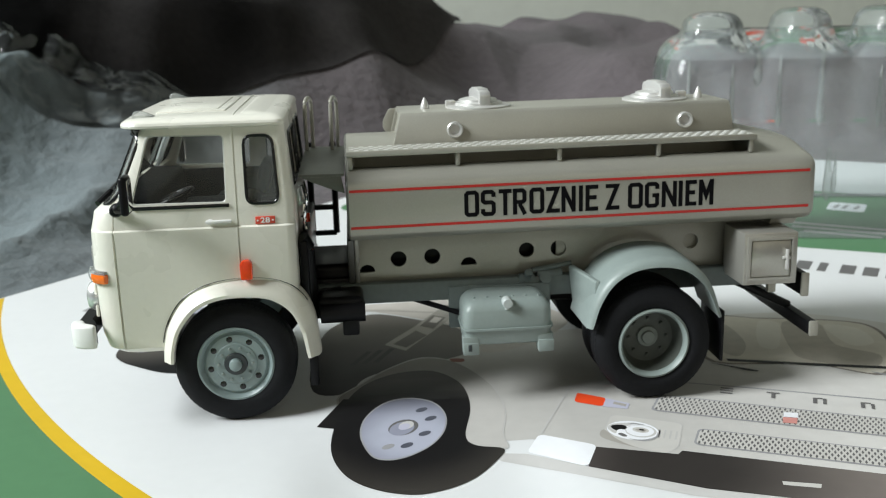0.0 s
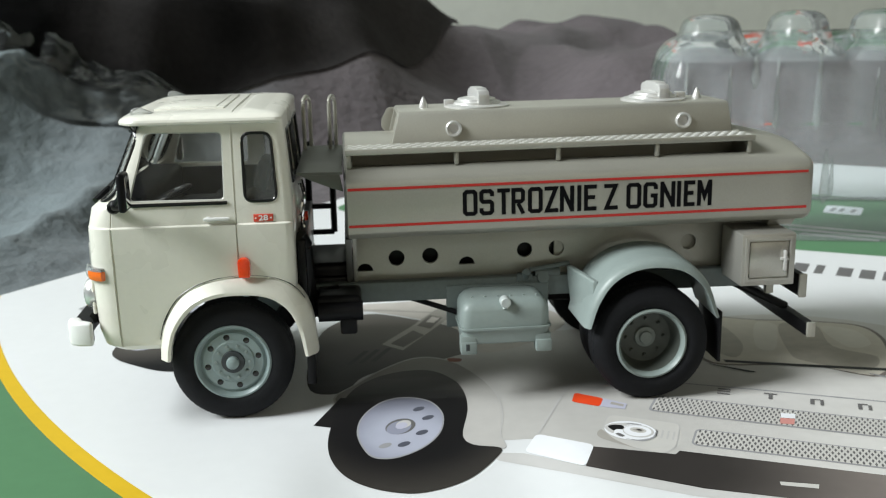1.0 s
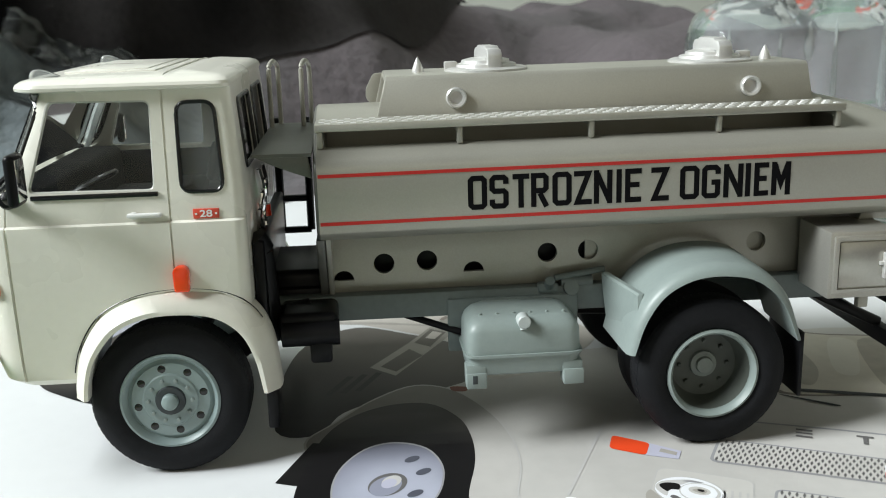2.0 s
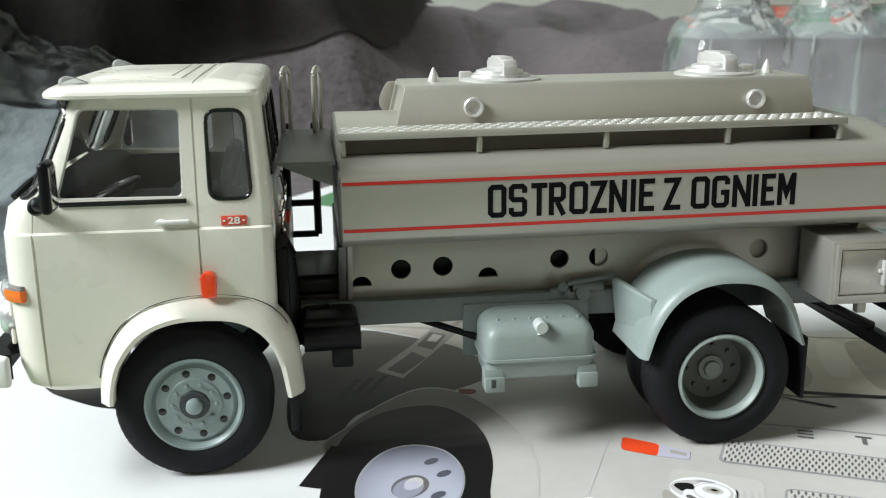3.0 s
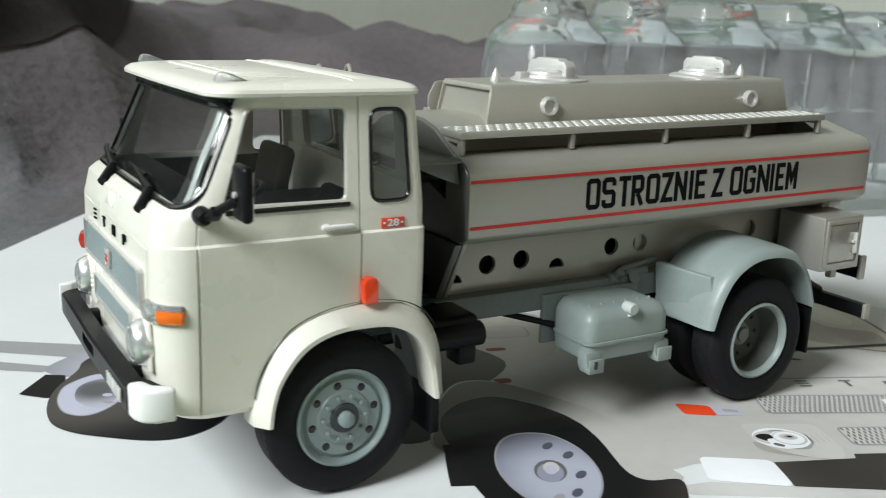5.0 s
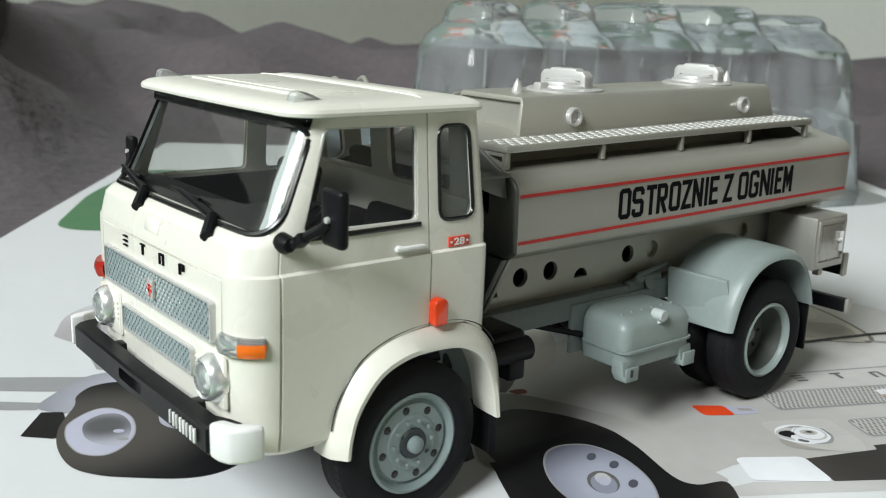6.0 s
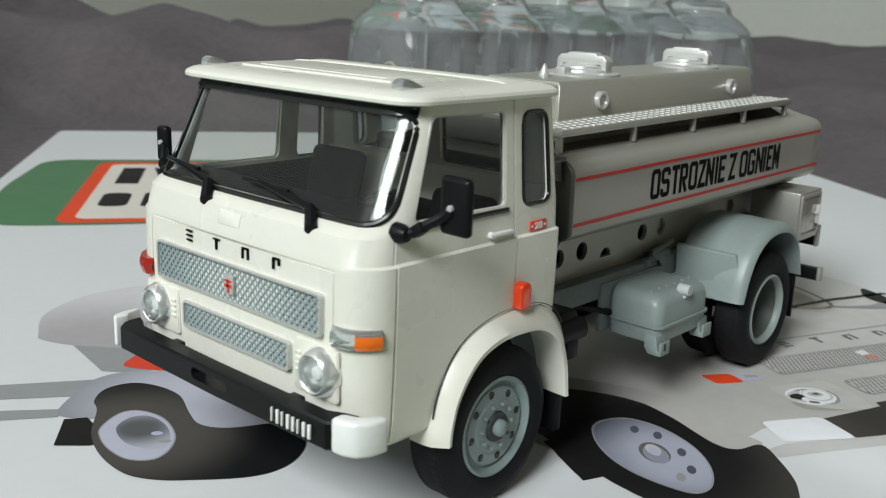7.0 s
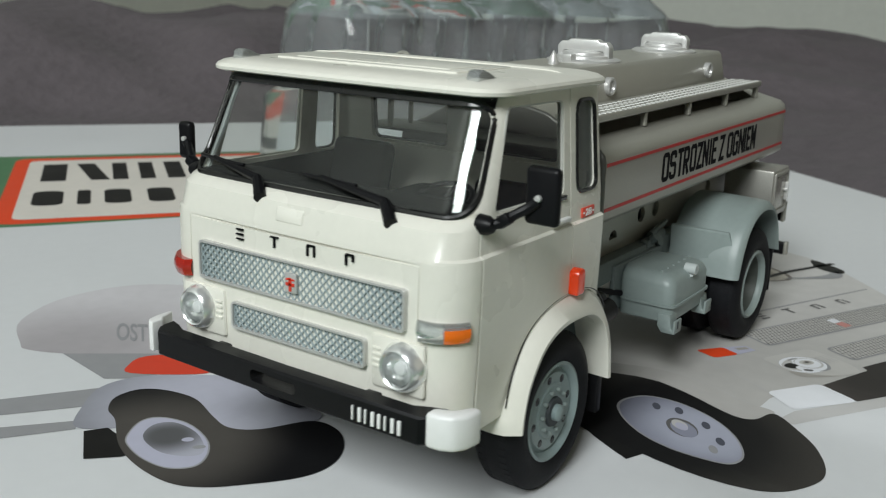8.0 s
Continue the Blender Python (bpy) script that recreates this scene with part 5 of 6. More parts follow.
STEP, SHEET_X, SHEET_Y = 4.0, 8.0, -84.0


def sheet_shift(x, y):
    """How far a point of the flat print moves when the paper is folded into small flat facets."""
    i, j = math.floor((x - SHEET_X) / STEP), math.floor((y - SHEET_Y) / STEP)
    fx, fy = (x - SHEET_X) / STEP - i, (y - SHEET_Y) / STEP - j

    def corner(a, b):
        px, py = SHEET_X + (i + a) * STEP, SHEET_Y + (j + b) * STEP
        h = sheet_rise(px, py)
        return Vector(((23.5 - px) * h / 75, (-200 - py) * h / 75, h))
    if fx + fy <= 1:
        return corner(0, 0) * (1 - fx - fy) + corner(1, 0) * fx + corner(0, 1) * fy
    return corner(1, 1) * (fx + fy - 1) + corner(0, 1) * (1 - fx) + corner(1, 0) * (1 - fy)


def on_sheet(bm):
    """Cuts a flat shape along the paper's facets and lays it on."""
    lo, hi = Vector((min(v.co.x for v in bm.verts), min(v.co.y for v in bm.verts))), Vector((max(v.co.x for v in bm.verts), max(v.co.y for v in bm.verts)))
    if lo.x < 66 and hi.x > 6 and lo.y < -4:
        for n, first, count in (((1, 0, 0), SHEET_X, 15), ((0, 1, 0), SHEET_Y, 21), ((1, 1, 0), SHEET_X + SHEET_Y, 36)):
            n = Vector(n)
            for c in range(count):
                at = n * (first + c * STEP) / n.length_squared
                bmesh.ops.bisect_plane(bm, geom=bm.verts[:] + bm.edges[:] + bm.faces[:], plane_co=at, plane_no=n.normalized(), dist=1e-5)
        bmesh.ops.triangulate(bm, faces=bm.faces)
        for v in bm.verts:
            v.co += sheet_shift(v.co.x, v.co.y)
    return bm


card = part("printed_card", on_sheet(prism(outline, "z", -0.7, 0.0)), CARD_WHITE)
tagged(card, "large white and green printed card with a picture of a truck", "printed card")


def ink(name, points, mat, layer=1, curve=True):
    """A flat printed shape on the card."""
    pts = smooth_loop(points, 5) if curve else points
    bm = bmesh.new()
    bm.faces.new([bm.verts.new((p[0], p[1], 0.035 * layer)) for p in pts])
    bmesh.ops.recalc_face_normals(bm, faces=bm.faces)
    bm.faces.ensure_lookup_table()
    if bm.faces[0].normal.z < 0:
        bmesh.ops.reverse_faces(bm, faces=bm.faces)
    bmesh.ops.triangulate(bm, faces=bm.faces)
    return part(name, on_sheet(bm), mat, card)


def ink_uv(name, uv, mat, layer=1, curve=False):
    return ink(name, [card_at(u, v) for u, v in uv], mat, layer, curve)


def oval(cx, cy, a, b, turn, n=40):
    c, s = math.cos(radians(turn)), math.sin(radians(turn))
    return [(cx + a * math.cos(t) * c - b * math.sin(t) * s, cy + a * math.cos(t) * s + b * math.sin(t) * c) for t in np.linspace(0, 2 * math.pi, n, endpoint=False)]


def rim_u(v):
    return 221 - 280 * math.sqrt(max(0.0, 1 - ((v - 100) / 300) ** 2))


vs = np.linspace(V0 + 0.4, V1 - 0.4, 60)
ink_uv("yellow_arc", [(rim_u(v), v) for v in vs] + [(rim_u(v) - 3.3, v) for v in reversed(vs)], P_YELLOW)
ink_uv("green_border", [(rim_u(v) - 3.3, v) for v in vs] + [(U0 + 0.4, vs[-1]), (U0 + 0.4, vs[0])], P_GREEN)

# green band with the framed title, whose letters are plain dark shapes
ink_uv("green_band", rounded([(150, -92), (150, -60), (162, 80), (168, 130), (258, 158), (262, 0), (262, -94), (206, -98)], 12), P_GREEN, 1)
ink_uv("orange_frame", rounded([(153, -73), (156, 60), (257, 60), (256, -73)], 6), P_ORANGE, 2)
ink_uv("cream_panel", rounded([(158, -68), (160, 55), (252, 55), (251, -68)], 4), P_CREAM, 3)
for v, wd, lean in ((-63, 8, 0), (-52, 6, 5), (-40, 5, 0), (-31, 5, 0), (-22, 6, 0), (-11, 6, 2), (4, 11, 0), (20, 12, 0), (38, 8, 0)):
    ink_uv("title_bar", [(212, v + lean), (212, v + wd + lean), (243, v + wd), (243, v)], P_DARK, 4)
for v, wd in ((-64, 9), (-51, 4), (-43, 8), (-30, 8), (-17, 9), (-4, 8), (9, 9), (23, 8), (36, 9)):
    ink_uv("title_bar", rounded([(175, v), (175, v + wd), (196, v + wd), (196, v)], wd * 0.42), P_DARK, 4)
ink_uv("white_label", rounded([(224, 76), (224, 89), (239, 88), (239, 75)], 2), P_PAPER, 2)
for v in (77.5, 80.5, 84.5):
    ink_uv("label_mark", [(228, v), (228, v + 1.6), (235, v + 2.0), (235, v + 0.4)], P_GREY, 3)
for k in range(3):
    ink_uv("small_print", [(196 - k * 6, 66 + 5 * k), (196 - k * 6, 108 - 4 * k), (199 - k * 6, 108 - 4 * k), (199 - k * 6, 66 + 5 * k)], P_MID, 2)
for k, wd in enumerate((5, 3, 5, 5, 4, 5, 5)):
    ink_uv("number_bar", [(136, 83 + k * 6), (136, 83 + k * 6 + wd * 0.8), (146, 82.4 + k * 6 + wd * 0.8), (146, 82.4 + k * 6)], P_SLOT, 1)

# picture of a truck front and wheels
def shaded_ink(name, inner, outer, centre, r0, r1):
    """A printed tone that runs from one colour to another with the distance from a point of the picture."""
    m = print_ink(name, inner)
    nt = m.node_tree
    sc = next(n for n in nt.nodes if n.bl_idname == "ShaderNodeVectorMath")
    co, di, mr, mx = (nt.nodes.new("ShaderNode" + k) for k in ("TexCoord", "VectorMath", "MapRange", "Mix"))
    di.operation = "DISTANCE"
    di.inputs[1].default_value = (centre[0] * MM, centre[1] * MM, 0)
    mr.interpolation_type = "SMOOTHSTEP"
    mr.inputs[1].default_value, mr.inputs[2].default_value = r0 * MM, r1 * MM
    mx.data_type = "RGBA"
    mx.inputs[6].default_value, mx.inputs[7].default_value = (*inner, 1), (*outer, 1)
    nt.links.new(co.outputs["Object"], di.inputs[0])
    nt.links.new(di.outputs["Value"], mr.inputs[0])
    nt.links.new(mr.outputs[0], mx.inputs[0])
    nt.links.new(mx.outputs[2], sc.inputs[0])
    return m


def spread(points, k):
    cx, cy = sum(p[0] for p in points) / len(points), sum(p[1] for p in points) / len(points)
    return [(cx + (x - cx) * k, cy + (y - cy) * k) for x, y in points]


# pale body print, darker near the model: its shadow put into the tone
S_BODY_SHADOW = shaded_ink("print_body_shadowed", (0.47, 0.457, 0.437), (0.58, 0.565, 0.545), (58, -30), 20, 60)
S_FENDER = shaded_ink("print_fender", (0.47, 0.455, 0.435), (0.20, 0.19, 0.172), (50, -40), 12, 48)
S_TYRE = shaded_ink("print_tyre", (0.011, 0.0105, 0.011), (0.042, 0.038, 0.034), (31, -31), 12, 24)
S_RIM = shaded_ink("print_rim", (0.40, 0.415, 0.50), (0.15, 0.155, 0.20), (31.5, -35), 4, 15)
S_UNDER = shaded_ink("print_underbody", (0.010, 0.009, 0.008), (0.12, 0.11, 0.097), (17, -14), 8, 46)
P_HUBTONE = print_ink("print_hub_tone", (0.27, 0.28, 0.35))
P_HOLE = print_ink("print_rim_hole", (0.085, 0.09, 0.115))
P_RUST = print_ink("print_rust", (0.20, 0.055, 0.03), 0.1)
S_BUMPER = shaded_ink("print_bumper", (0.034, 0.030, 0.028), (0.21, 0.18, 0.165), (75, -54), 6, 42)
ink("picture_body", [(24, -10), (36, 4), (60, 16), (95, 20), (126, 22), (150, 6), (152, -18), (128, -44), (106, -63.5), (80, -52.5), (63, -47), (54, -41), (46, -39), (42, -22)], S_BODY_SHADOW, 1)
P_GLASS, P_SEATS, P_LIGHTPANE = print_ink("print_glass_beige", (0.60, 0.56, 0.485), 0.08), print_ink("print_seat_brown", (0.42, 0.385, 0.33), 0.12), print_ink("print_light_pane", (0.66, 0.63, 0.56))
glass = [(98.5, -8), (101, 8), (109, 21.5), (119, 18.4), (132, 15), (141, 9.4), (139.2, -4), (129, -20), (117, -12)]
ink("picture_screen_edge", spread(glass, 1.045), P_TAUPE, 1.6)
ink("picture_screen", glass, P_GLASS, 2)
ink("picture_seat_dark", [(123, 14.5), (131, 12.5), (128, -2), (134, -10), (128, -17), (118, -10.5), (117, -4)], P_SEATS, 2.6)
ink("picture_seat_dark", [(101, 2), (106, 10), (109.5, 15), (109, 2), (104, -6)], P_SEATS, 2.6)
ink("picture_pane", [(118.4, 16.6), (122.0, 14.0), (118, 4), (114.2, -2.6), (111.4, -0.8), (114, 8)], P_LIGHTPANE, 3)
ink("picture_pane", [(131.5, 11), (138, 7.6), (137, -2), (131, -3)], P_LIGHTPANE, 3)
ink("picture_wiper", [(97.2, -9.0), (98.4, -10.4), (103.2, -14.6), (105.0, -15.2), (103.4, -13.6)], P_DARK, 4)
ink("picture_line", [(101, -8.5), (116, -13.5), (134, -19), (150, -26), (150, -24.5), (134, -17.5), (116, -12), (101, -7)], P_DARK, 4, False)
ink("picture_bonnet_line", [(80, -16), (100, -24), (132, -38), (132, -37.4), (100, -23.4), (80, -15.4)], P_GREY, 2, False)
ink("picture_mirror", [(150, -20), (145, -29), (141, -29), (143, -23)], P_DARK, 4)
ink("picture_mirror_arm", [(127, -19), (137, -30), (143, -28), (136, -26)], P_GREY, 4)
ink("picture_underbody", [(13.2, -12), (20, -14), (24, -6), (33, 0), (41, 2), (50, 10), (46, 24), (37, 32), (26, 38), (16, 28), (12.5, 8)], S_UNDER, 1.5)
P_DOOR, P_LADDER = print_ink("print_door_grey", (0.50, 0.465, 0.43), 0.06), print_ink("print_ladder_grey", (0.30, 0.285, 0.255), 0.08)
ink("picture_door", [(20, 46), (34, 47), (48, 49), (66, 41), (74, 26), (64, 12), (52, 5), (47, 12), (46, 24), (37, 33), (27, 40)], P_DOOR, 1.4)
ink("picture_door_line", [(20, 43.5), (33, 40.4), (44.5, 36.5), (44.5, 35.6), (33, 38.9), (20, 41.2)], P_WARM, 1.8, False)
ink("picture_ladder", [(28.6, 14.2), (33.2, 9.4), (47.6, 34.5), (52.0, 44.0), (48.0, 45.8), (42.4, 37.6), (36.4, 26.6)], P_LADDER, 2, False)
for tile in ([(30.6, 14.3), (36.4, 23.2), (38.8, 19.3), (33.4, 11.4)], [(37.6, 26.6), (41.4, 34.6), (44.4, 32.2), (40.6, 23.8)]):
    ink("picture_tile", tile, S_UNDER, 2.4, False)
ink("picture_tile_light", [(40.0, 29.2), (41.8, 33.2), (43.6, 31.8), (41.8, 28.2)], P_DOOR, 2.7, False)
for mark in ([(46.4, 38.6), (48.2, 41.4), (49.4, 40.7), (47.6, 37.9)], [(43.6, 40.4), (45.2, 42.8), (46.2, 42.2), (44.6, 39.8)]):
    ink("picture_ladder_rung", mark, P_TAUPE, 2.4, False)
vent = rounded([(55.5, 30.0), (66.0, 26.5), (63.5, 20.0), (54.0, 22.5)], 2.0)
ink("picture_vent_edge", vent, P_WARM, 1.8, False)
ink("picture_vent", spread(vent, 0.9), P_DOOR, 2.1, False)
ink("picture_marker", [(50.5, 17.6), (54.0, 16.6), (53.6, 15.2), (50.4, 16.0)], P_RUST, 1.8)
for k in range(3):
    ink("picture_bar", [(20.5 + 2.6 * k, 2 + 0.6 * k), (21.6 + 2.6 * k, 1.6 + 0.6 * k), (25.6 + 2.6 * k, 10 + 0.6 * k), (24.5 + 2.6 * k, 10.4 + 0.6 * k)], P_DARK, 2, False)
arch = [(18.3, -17.2), (22.6, -10.2), (28.9, -1.7), (36.3, 3.8), (43.1, 0.4), (48.0, -10.1), (49.9, -20.3), (49.6, -29.2), (47.9, -37.2), (47.4, -43.5), (40, -40), (30, -32), (22, -26)]
ink("picture_fender_edge", spread(arch, 1.022), P_MID, 2.2)
ink("picture_fender", arch, S_FENDER, 2.6)
ink("picture_marker", [(42.6, 2.6), (45.4, 2.0), (45.0, 0.2), (42.8, 0.6)], P_RUST, 2.9)
ink("picture_flap", [(14.4, -29.7), (19.3, -17.0), (26.8, -18.6), (20.7, -32.3)], P_DARK, 2.9, False)
ink("picture_shade", [(44, -45), (50.7, -46.3), (60.1, -52.6), (76.5, -62.3), (100, -71.5), (98, -74.5), (74, -64.8), (56.7, -54.6), (46, -48.5)], P_SHADE, 1.4, False)
ink("picture_tyre", [(20.8, -15.7), (24.9, -8.5), (31.1, -4.3), (38.0, -4.3), (42.4, -10.3), (43.8, -17.4), (43.4, -26.5), (41.2, -37.5), (42.6, -41.8), (47.2, -43.9), (44.6, -49.2), (40.3, -54.5), (35.2, -57.5), (30.0, -58.2), (23.8, -55.2), (19.4, -49.5), (17.2, -40.2), (18.0, -27.8)], S_TYRE, 3.2)
disc = [(22.3, -34.9), (23.4, -26.9), (27.1, -20.4), (31.8, -18.4), (36.6, -21.0), (38.6, -27.5), (37.7, -34.9), (34.9, -40.6), (30.9, -44.4), (27.1, -45.6), (24.1, -43.4)]
ink("picture_rim_edge", disc, P_GREY, 3.8)
ink("picture_rim", spread(disc, 0.965), S_RIM, 4.2)
ink("picture_hub", oval(30.3, -32.4, 3.6, 2.6, 65), P_SLOT, 4.8)
ink("picture_hub_face", oval(30.0, -32.9, 3.1, 2.1, 65), P_HUBTONE, 5.2)
ink("picture_hub_shade", oval(30.9, -31.6, 1.9, 1.3, 65), P_SHADE, 5.6)
ink("picture_hub_cap", oval(30.5, -32.2, 1.5, 1.0, 65), P_LILAC, 6)
for x, y in ((34.2, -24.8), (35.6, -29.1), (34.0, -35.6), (30.5, -40.1), (27.2, -40.2)):
    ink("picture_rim_hole", oval(x, y, 1.35, 0.8, 40, 16), P_GREY if y < -40.1 else P_HOLE, 5)
ink("picture_seam", [(54.5, -38.6), (54.9, -38.8), (70.2, -6.3), (69.8, -6.1)], P_MID, 2.2, False)
ink("picture_bumper", [(62.5, -45.2), (76.1, -50.3), (77.2, -49.1), (106.2, -62.1), (121, -69), (115, -79), (99, -72.0), (76.6, -62.8), (60.0, -52.6)], S_BUMPER, 3, False)
ink("picture_bumper_mark", [(89.1, -62.2), (94.8, -64.0), (94.1, -65.3), (88.8, -63.4)], P_PALE, 4, False)
ink("picture_bumper_cap", rounded([(54.3, -38.9), (63.4, -44.8), (59.9, -52.8), (50.8, -45.9)], 1.4), P_PAPER, 4, False)
ink("picture_lamp", rounded([(65.4, -20.8), (70.3, -24.4), (68.6, -28.3), (63.8, -25.2)], 0.9), P_ORANGE, 3, False)
ink("picture_lamp_clear", [(70.1, -24.3), (74.1, -27.7), (72.9, -30.2), (68.5, -28.2)], P_LILAC, 2.9, False)
ink("picture_lamp_bar", [(71.4, -26.4), (73.4, -28.0), (72.9, -29.0), (70.8, -27.4)], P_WARM, 3.4, False)
ink("picture_panel_edge", spread(rounded([(69.3, -32.3), (80.9, -38.2), (77.0, -47.6), (73.7, -50.0), (64.8, -42.0)], 1.6), 1.03), P_MID, 2, False)
ink("picture_lamp_panel", rounded([(69.3, -32.3), (80.9, -38.2), (77.0, -47.6), (73.7, -50.0), (64.8, -42.0)], 1.6), P_PALE, 2.4, False)
ink("picture_panel_shade", [(65.0, -41.8), (66.2, -38.6), (67.6, -43.2), (70.4, -47.2), (73.6, -49.4), (69.4, -46.4)], P_WARM, 2.8)
ink("picture_headlamp_edge", oval(71.3, -39.9, 4.9, 4.2, -36), P_MID, 3)
ink("picture_headlamp", oval(71.2, -39.8, 4.65, 3.95, -36), P_PAPER, 3.4)
ink("picture_headlamp_tone", [(67.0, -38.2), (68.2, -36.6), (70.6, -36.4), (72.6, -36.8), (71.0, -37.8), (69.0, -38.4), (67.8, -40.6)], P_SHADE, 3.7)
ink("picture_headlamp_dark", [(67.7, -37.6), (68.8, -37.0), (70.4, -37.6), (70.2, -39.2), (69.0, -39.0), (68.2, -39.4)], P_DARK, 4.0)
ink("picture_headlamp_dark", [(71.2, -36.9), (72.6, -36.9), (74.0, -37.9), (72.8, -37.6)], P_GREY, 4.0)
ink("picture_headlamp_dark", [(68.2, -41.0), (68.9, -40.6), (69.6, -41.9), (68.9, -42.2)], P_SLOT, 4.0)
ink("picture_headlamp_tone", [(69.4, -43.0), (71.6, -43.9), (74.2, -43.2), (75.4, -41.2), (74.6, -43.4), (72.0, -44.6)], P_GREY, 4.0)
ink("picture_headlamp_rim", oval(72.5, -40.4, 2.75, 2.65, -36), P_SHADE, 4.3)
ink("picture_headlamp_glass", oval(72.4, -40.3, 2.45, 2.35, -36), P_PAPER, 4.7)
ink("picture_headlamp_tone", oval(72.6, -40.0, 1.5, 1.1, -36), P_PALE, 4.9)
ink("picture_headlamp_bulb", [(71.7, -39.6), (72.8, -39.4), (73.6, -40.2), (72.9, -40.9), (72.1, -40.3)], P_WARM, 5.1)
ink("picture_headlamp_spot", oval(72.8, -40.0, 0.5, 0.32, -36), P_DARK, 5.5)
for k in range(4):
    ink("picture_rib", [(76.0 + k * 0.9, -40.0 - k * 0.45), (76.3 + k * 0.9, -40.15 - k * 0.45), (74.9 + k * 0.9, -43.4 - k * 0.45), (74.6 + k * 0.9, -43.25 - k * 0.45)], P_MID, 3, False)


def printed_grille(p, along, across, nx, nz):
    """A pale field with rows of dark slots, as printed."""
    p, a, c = Vector(p), Vector(along), Vector(across)
    ink("picture_grille_edge", rounded([tuple(p - c * 0.07 - a * 0.008), tuple(p + a - c * 0.07), tuple(p + a + c * 1.07), tuple(p + c * 1.07 - a * 0.008)], 1.4), P_GREY, 3, False)
    ink("picture_grille", rounded([tuple(p), tuple(p + a), tuple(p + a + c), tuple(p + c)], 1.2), P_PALE, 4, False)
    bm = bmesh.new()
    for i in range(nx):
        for j in range(nz):
            q = p + a * ((i + 0.5 + 0.5 * (j % 2)) / (nx + 0.6)) + c * ((j + 0.5) / nz)
            da, dc = a / nx * 0.24, c / nz * 0.62
            bm.faces.new([bm.verts.new((*w, 0.035 * 5)) for w in (q - da, q - dc, q + da, q + dc)])
    bmesh.ops.recalc_face_normals(bm, faces=bm.faces)
    tagged(part("picture_slot_field", bm, P_SLOT, card), kind="stuff")


printed_grille((77.6, -31.2), (52.0, -24.6), (3.6, 6.4), 62, 6)
printed_grille((80.4, -46.8), (44.0, -20.6), (2.8, 5.6), 50, 5)
ink("picture_emblem", [(99.8, -38.4), (102.2, -39.2), (101.0, -41.6), (98.7, -40.8)], P_FADED, 6, False)
ink("picture_emblem_top", [(100.9, -36.3), (103.3, -37.1), (102.3, -39.1), (99.9, -38.3)], P_PAPER, 6, False)
for k, (x, y) in enumerate(((94.5, -24.4), (102.4, -28.0), (109.9, -32.0), (117.6, -35.5))):
    def stroke(a, b, c, d):  # along the bonnet, then up it
        ink("picture_mark", [(x + p * 0.91 + q * 0.42, y - p * 0.42 + q * 0.91) for p, q in ((a, c), (b, c), (b, d), (a, d))], P_SLOT, 4, False)
    if k in (0, 1):
        stroke(-1.2, 1.2, 0.9, 1.5)
    if k == 0:
        stroke(-1.2, 1.2, -0.2, 0.3)
        stroke(-1.2, 1.2, -1.5, -0.9)
    if k == 1:
        stroke(-0.3, 0.4, -1.5, 0.9)
    if k > 1:
        stroke(-1.2, -0.5, -1.5, 1.3)
        stroke(0.6, 1.2, -1.5, 0.9 if k == 3 else 1.3)
        stroke(-0.5, 0.6, 0.9, 1.4)

# picture of the rear wheel and tank
S_TANK = shaded_ink("print_tank", (0.40, 0.375, 0.39), (0.60, 0.58, 0.60), (-10, 70), 6, 34)
S_BACKTYRE = shaded_ink("print_rear_tyre", (0.075, 0.068, 0.062), (0.011, 0.011, 0.012), (-25, 28), 9, 22)
S_BACKFENDER = shaded_ink("print_rear_fender", (0.46, 0.46, 0.54), (0.24, 0.245, 0.27), (-10, 34), 6, 26)
S_DISH = shaded_ink("print_rear_dish", (0.10, 0.10, 0.105), (0.42, 0.42, 0.49), (-22.8, 28.6), 2, 8)
ink("picture_tank", [(-15.2, 76.6), (-14.2, 80.6), (-7, 91.8), (8, 97.8), (25, 92), (34, 70), (18, 48), (8, 40), (4, 46), (-2.3, 57.2), (-11.6, 69)], S_TANK, 1)
ink("picture_underside", [(-12.4, 70), (-15.0, 54.5), (-12.0, 51), (2, 44), (6, 46), (-1.8, 57.2)], P_GREY, 2, False)
word = moved(lettering("OST", 10.2, 6.2, 0.02, 0.02), Matrix(((0.53, 0, 0.617, -2.1), (-0.85, 0, 0.787, 68.3), (0, -1, 0, 0.08), (0, 0, 0, 1))))
part("picture_word", word, P_GREY, card)
ink("picture_red_mark", [(-10.6, 53.0), (-8, 56.6), (-4.3, 57.5), (-0.1, 54.0), (1.5, 47), (-2.4, 42.9)], P_RED, 3)
ink("picture_rear_fender", [(-29.5, 41.9), (-24.2, 47.6), (-17.6, 51.8), (-10.7, 50.5), (-4.1, 43.7), (0.2, 36.1), (-0.3, 27.2), (-2.1, 16.1), (-7.4, 15.5), (-15.7, 20.9), (-18, 30), (-25, 36)], S_BACKFENDER, 4)
ink("picture_rear_flap", [(-29.6, 39.7), (-26.6, 37.9), (-28.4, 27.6), (-31.4, 28.6), (-35.1, 32.1)], P_DARK, 4.4, False)
